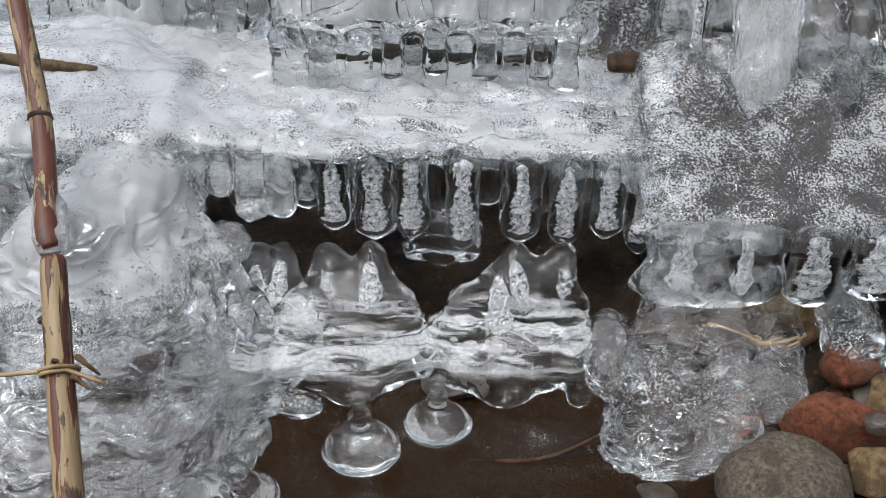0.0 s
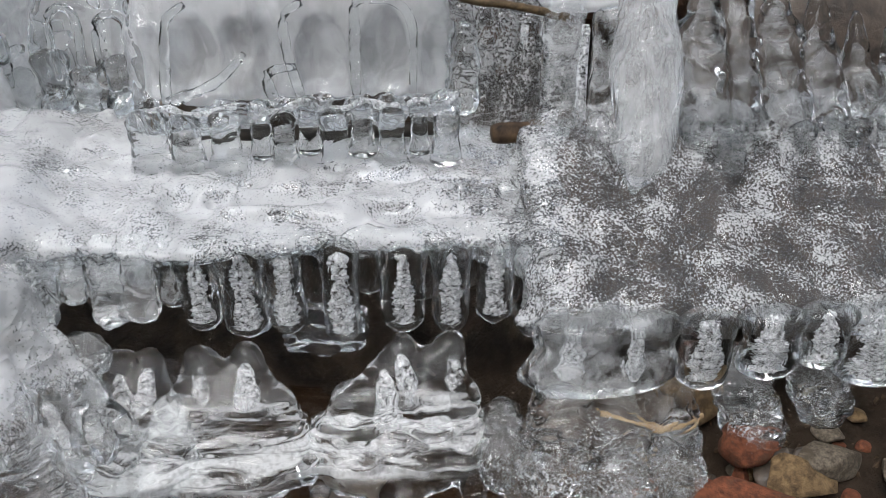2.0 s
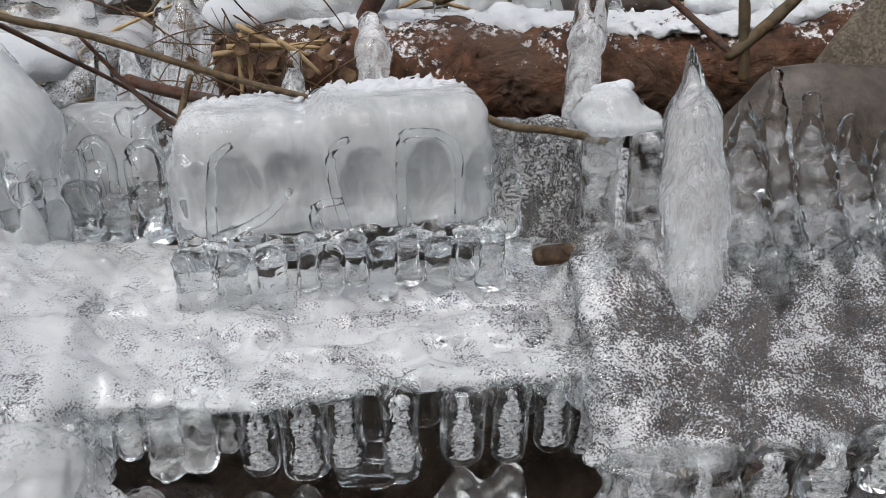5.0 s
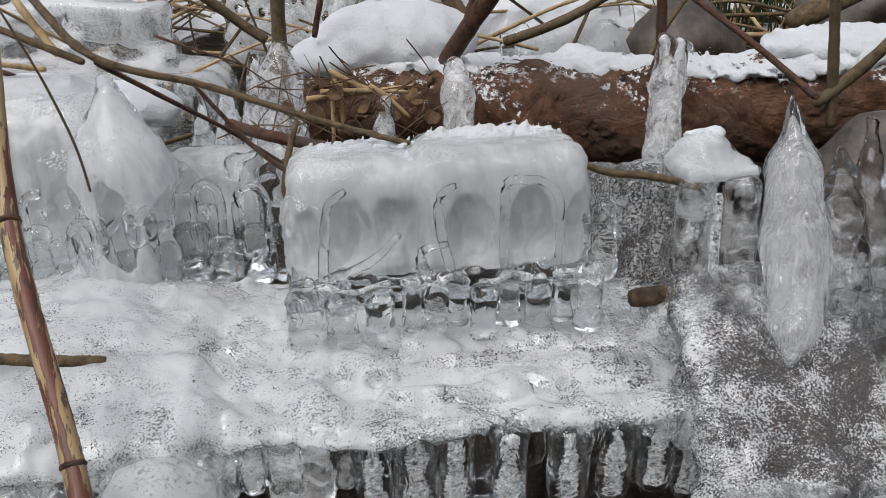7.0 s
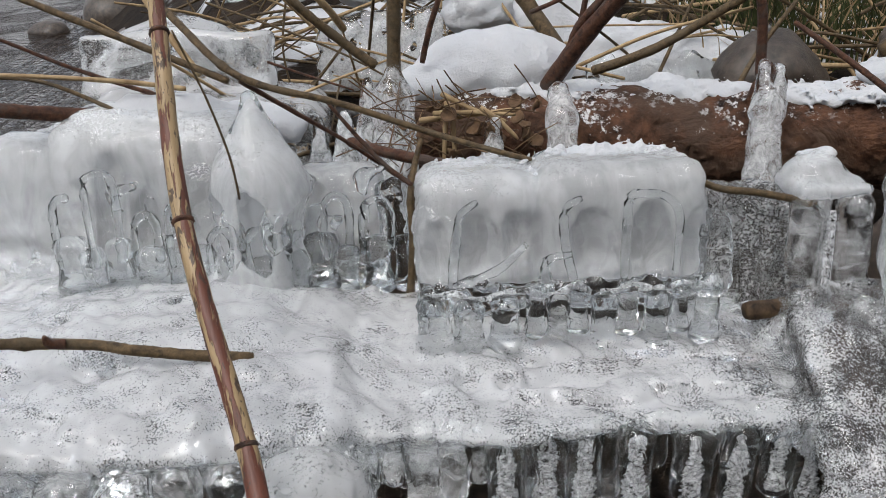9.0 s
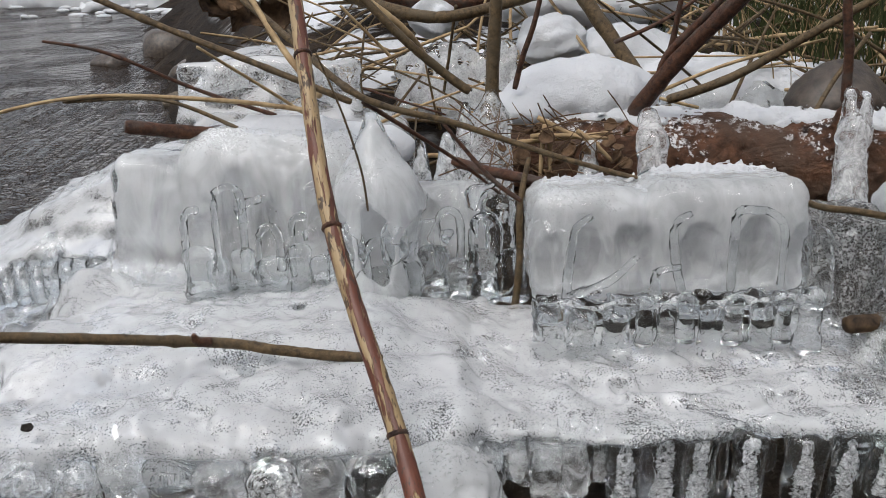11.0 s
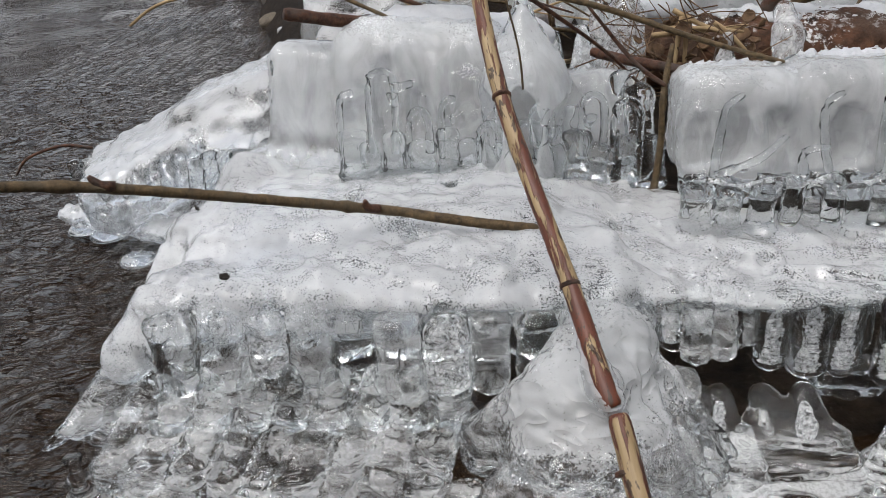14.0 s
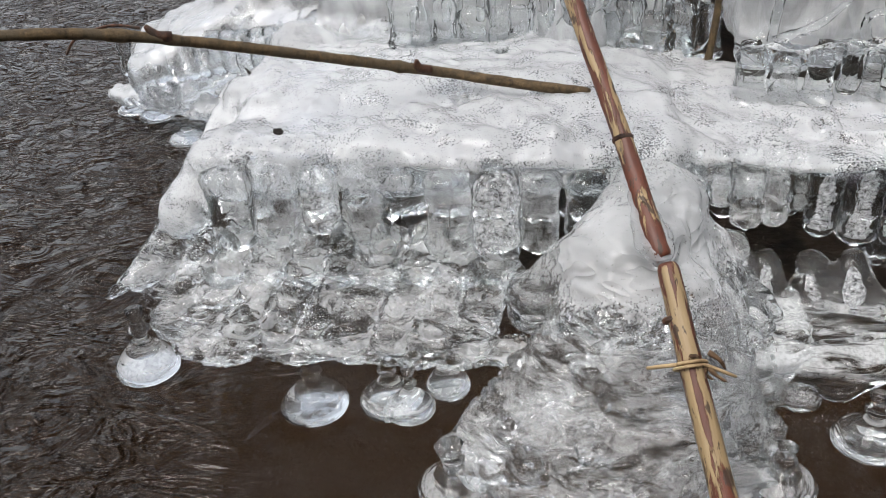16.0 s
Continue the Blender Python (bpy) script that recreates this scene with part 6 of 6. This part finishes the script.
stone("dark stone standing in the stream", (-1.41, 4.28, 0.02), (0.14, 0.12, 0.13), STONE_DARK, 43, 0.4)
stone("dark stone standing in the stream", (-1.62, 4.05, 0.0), (0.09, 0.08, 0.07), STONE_DARK, 44, 0.4)
stone("reddish stone at the water's edge", (-1.20, 4.1, 0.02), (0.13, 0.1, 0.09), STONE_RED, 45, 0.5)
stone("dark stone at the water's edge", (-1.12, 3.5, 0.02), (0.10, 0.1, 0.07), STONE_DARK, 46, 0.5)
for i in range(12):
    y = rb.uniform(2.2, 4.4)
    x = -0.74 - 0.26 * (y - 2.0) + rb.uniform(-0.06, 0.22)
    s = rb.uniform(0.02, 0.06)
    stone("wet stone along the water's edge", (x, y, 0.01), (s, s, s * 0.7), rb.choice([STONE_DARK, STONE_RED, STONE_GREY]), 300 + i, 0.5, rb.uniform(0, 6))
for i in range(6):
    y = rb.uniform(2.0, 4.2)
    x = -0.80 - 0.27 * (y - 2.0) + rb.uniform(-0.06, 0.16)
    c = Clay((x - 0.09, y - 0.09, -0.03), (x + 0.09, y + 0.09, 0.12), 0.006)
    c.ball((x, y, 0.02), (0.05, 0.045, rb.uniform(0.015, 0.045)), 0.01).ball((x + 0.03, y - 0.02, 0.01), (0.035, 0.03, 0.02), 0.01)
    tagged(c.rough(0.004, 20, 640 + i).build("ice_lump", ICE_FROST), "lump of white ice at the water's edge", "ice", "ice lumps")
# far bank with ice and snow along the rapids
c = Clay((-8.0, 7.0, -0.1), (-1.2, 9.6, 0.7), 0.05)
for i in range(26):
    s = i / 25
    x, y = -7.4 + 5.4 * s, 8.6 - 0.9 * s
    c.ball((x, y, 0.03), (0.36, 0.4, rb.uniform(0.08, 0.28)), 0.1)
tagged(c.rough(0.04, 1.6, 650, 3).build("snow_bank", SNOW), "far snowy edge of the stream at the rapids", "snow")
foam = []
for i in range(110):
    y = rb.uniform(6.4, 8.4)
    x = -0.35 * y - 0.1 + rb.uniform(-2.2, 0.5)
    r = rb.uniform(0.01, 0.06)
    foam.append(lathe([(r * 0.3, 0.02), (r * 0.8, 0.012), (r, 0.002), (r * 0.8, -0.008)], 8, (x, y, 0.004), 0.35, 0.12, i))
joined("foam", foam, SNOW, "white foam of the rapids", "foam")

# clear hanging ice below the log, and drift on the ledge
sleeve("small clear ice drop hanging below the log", [((-0.045, 0.965, 0.33), (-0.05, 0.955, 0.29), 0.008, 0.014)], (-0.09, 0.92, 0.26), (-0.01, 1.0, 0.36), 641)
for i, (x, y, z) in enumerate(((-0.527, 0.571, 0.232), (-0.595, 0.72, 0.232))):
    leaf("leaf_scrap", (x, y, z), 0.010, 1300 + i, "tiny dark leaf scrap frozen on the ledge", "leaf scraps").data.materials[0] = ROTTEN
rod("twig", [(-0.955, 1.28, 0.12), (-1.0, 1.27, 0.128), (-1.05, 1.25, 0.115), (-1.07, 1.24, 0.09)], 0.0026, 0.0022, TWIG_DARK, "thin dark twig reaching over the water", "twig", TW)
rod("stick", [(0.02, 0.475, -0.004), (0.075, 0.47, 0.004), (0.13, 0.495, 0.012)], 0.0016, 0.0012, TWIG_DARK, "thin wet twig lying in the shallows", "twig")
rod("stick", [(0.19, 0.52, 0.088), (0.235, 0.515, 0.072), (0.27, 0.53, 0.07)], 0.0028, 0.0024, STRAW, "pale straw below the icicles", "straw")
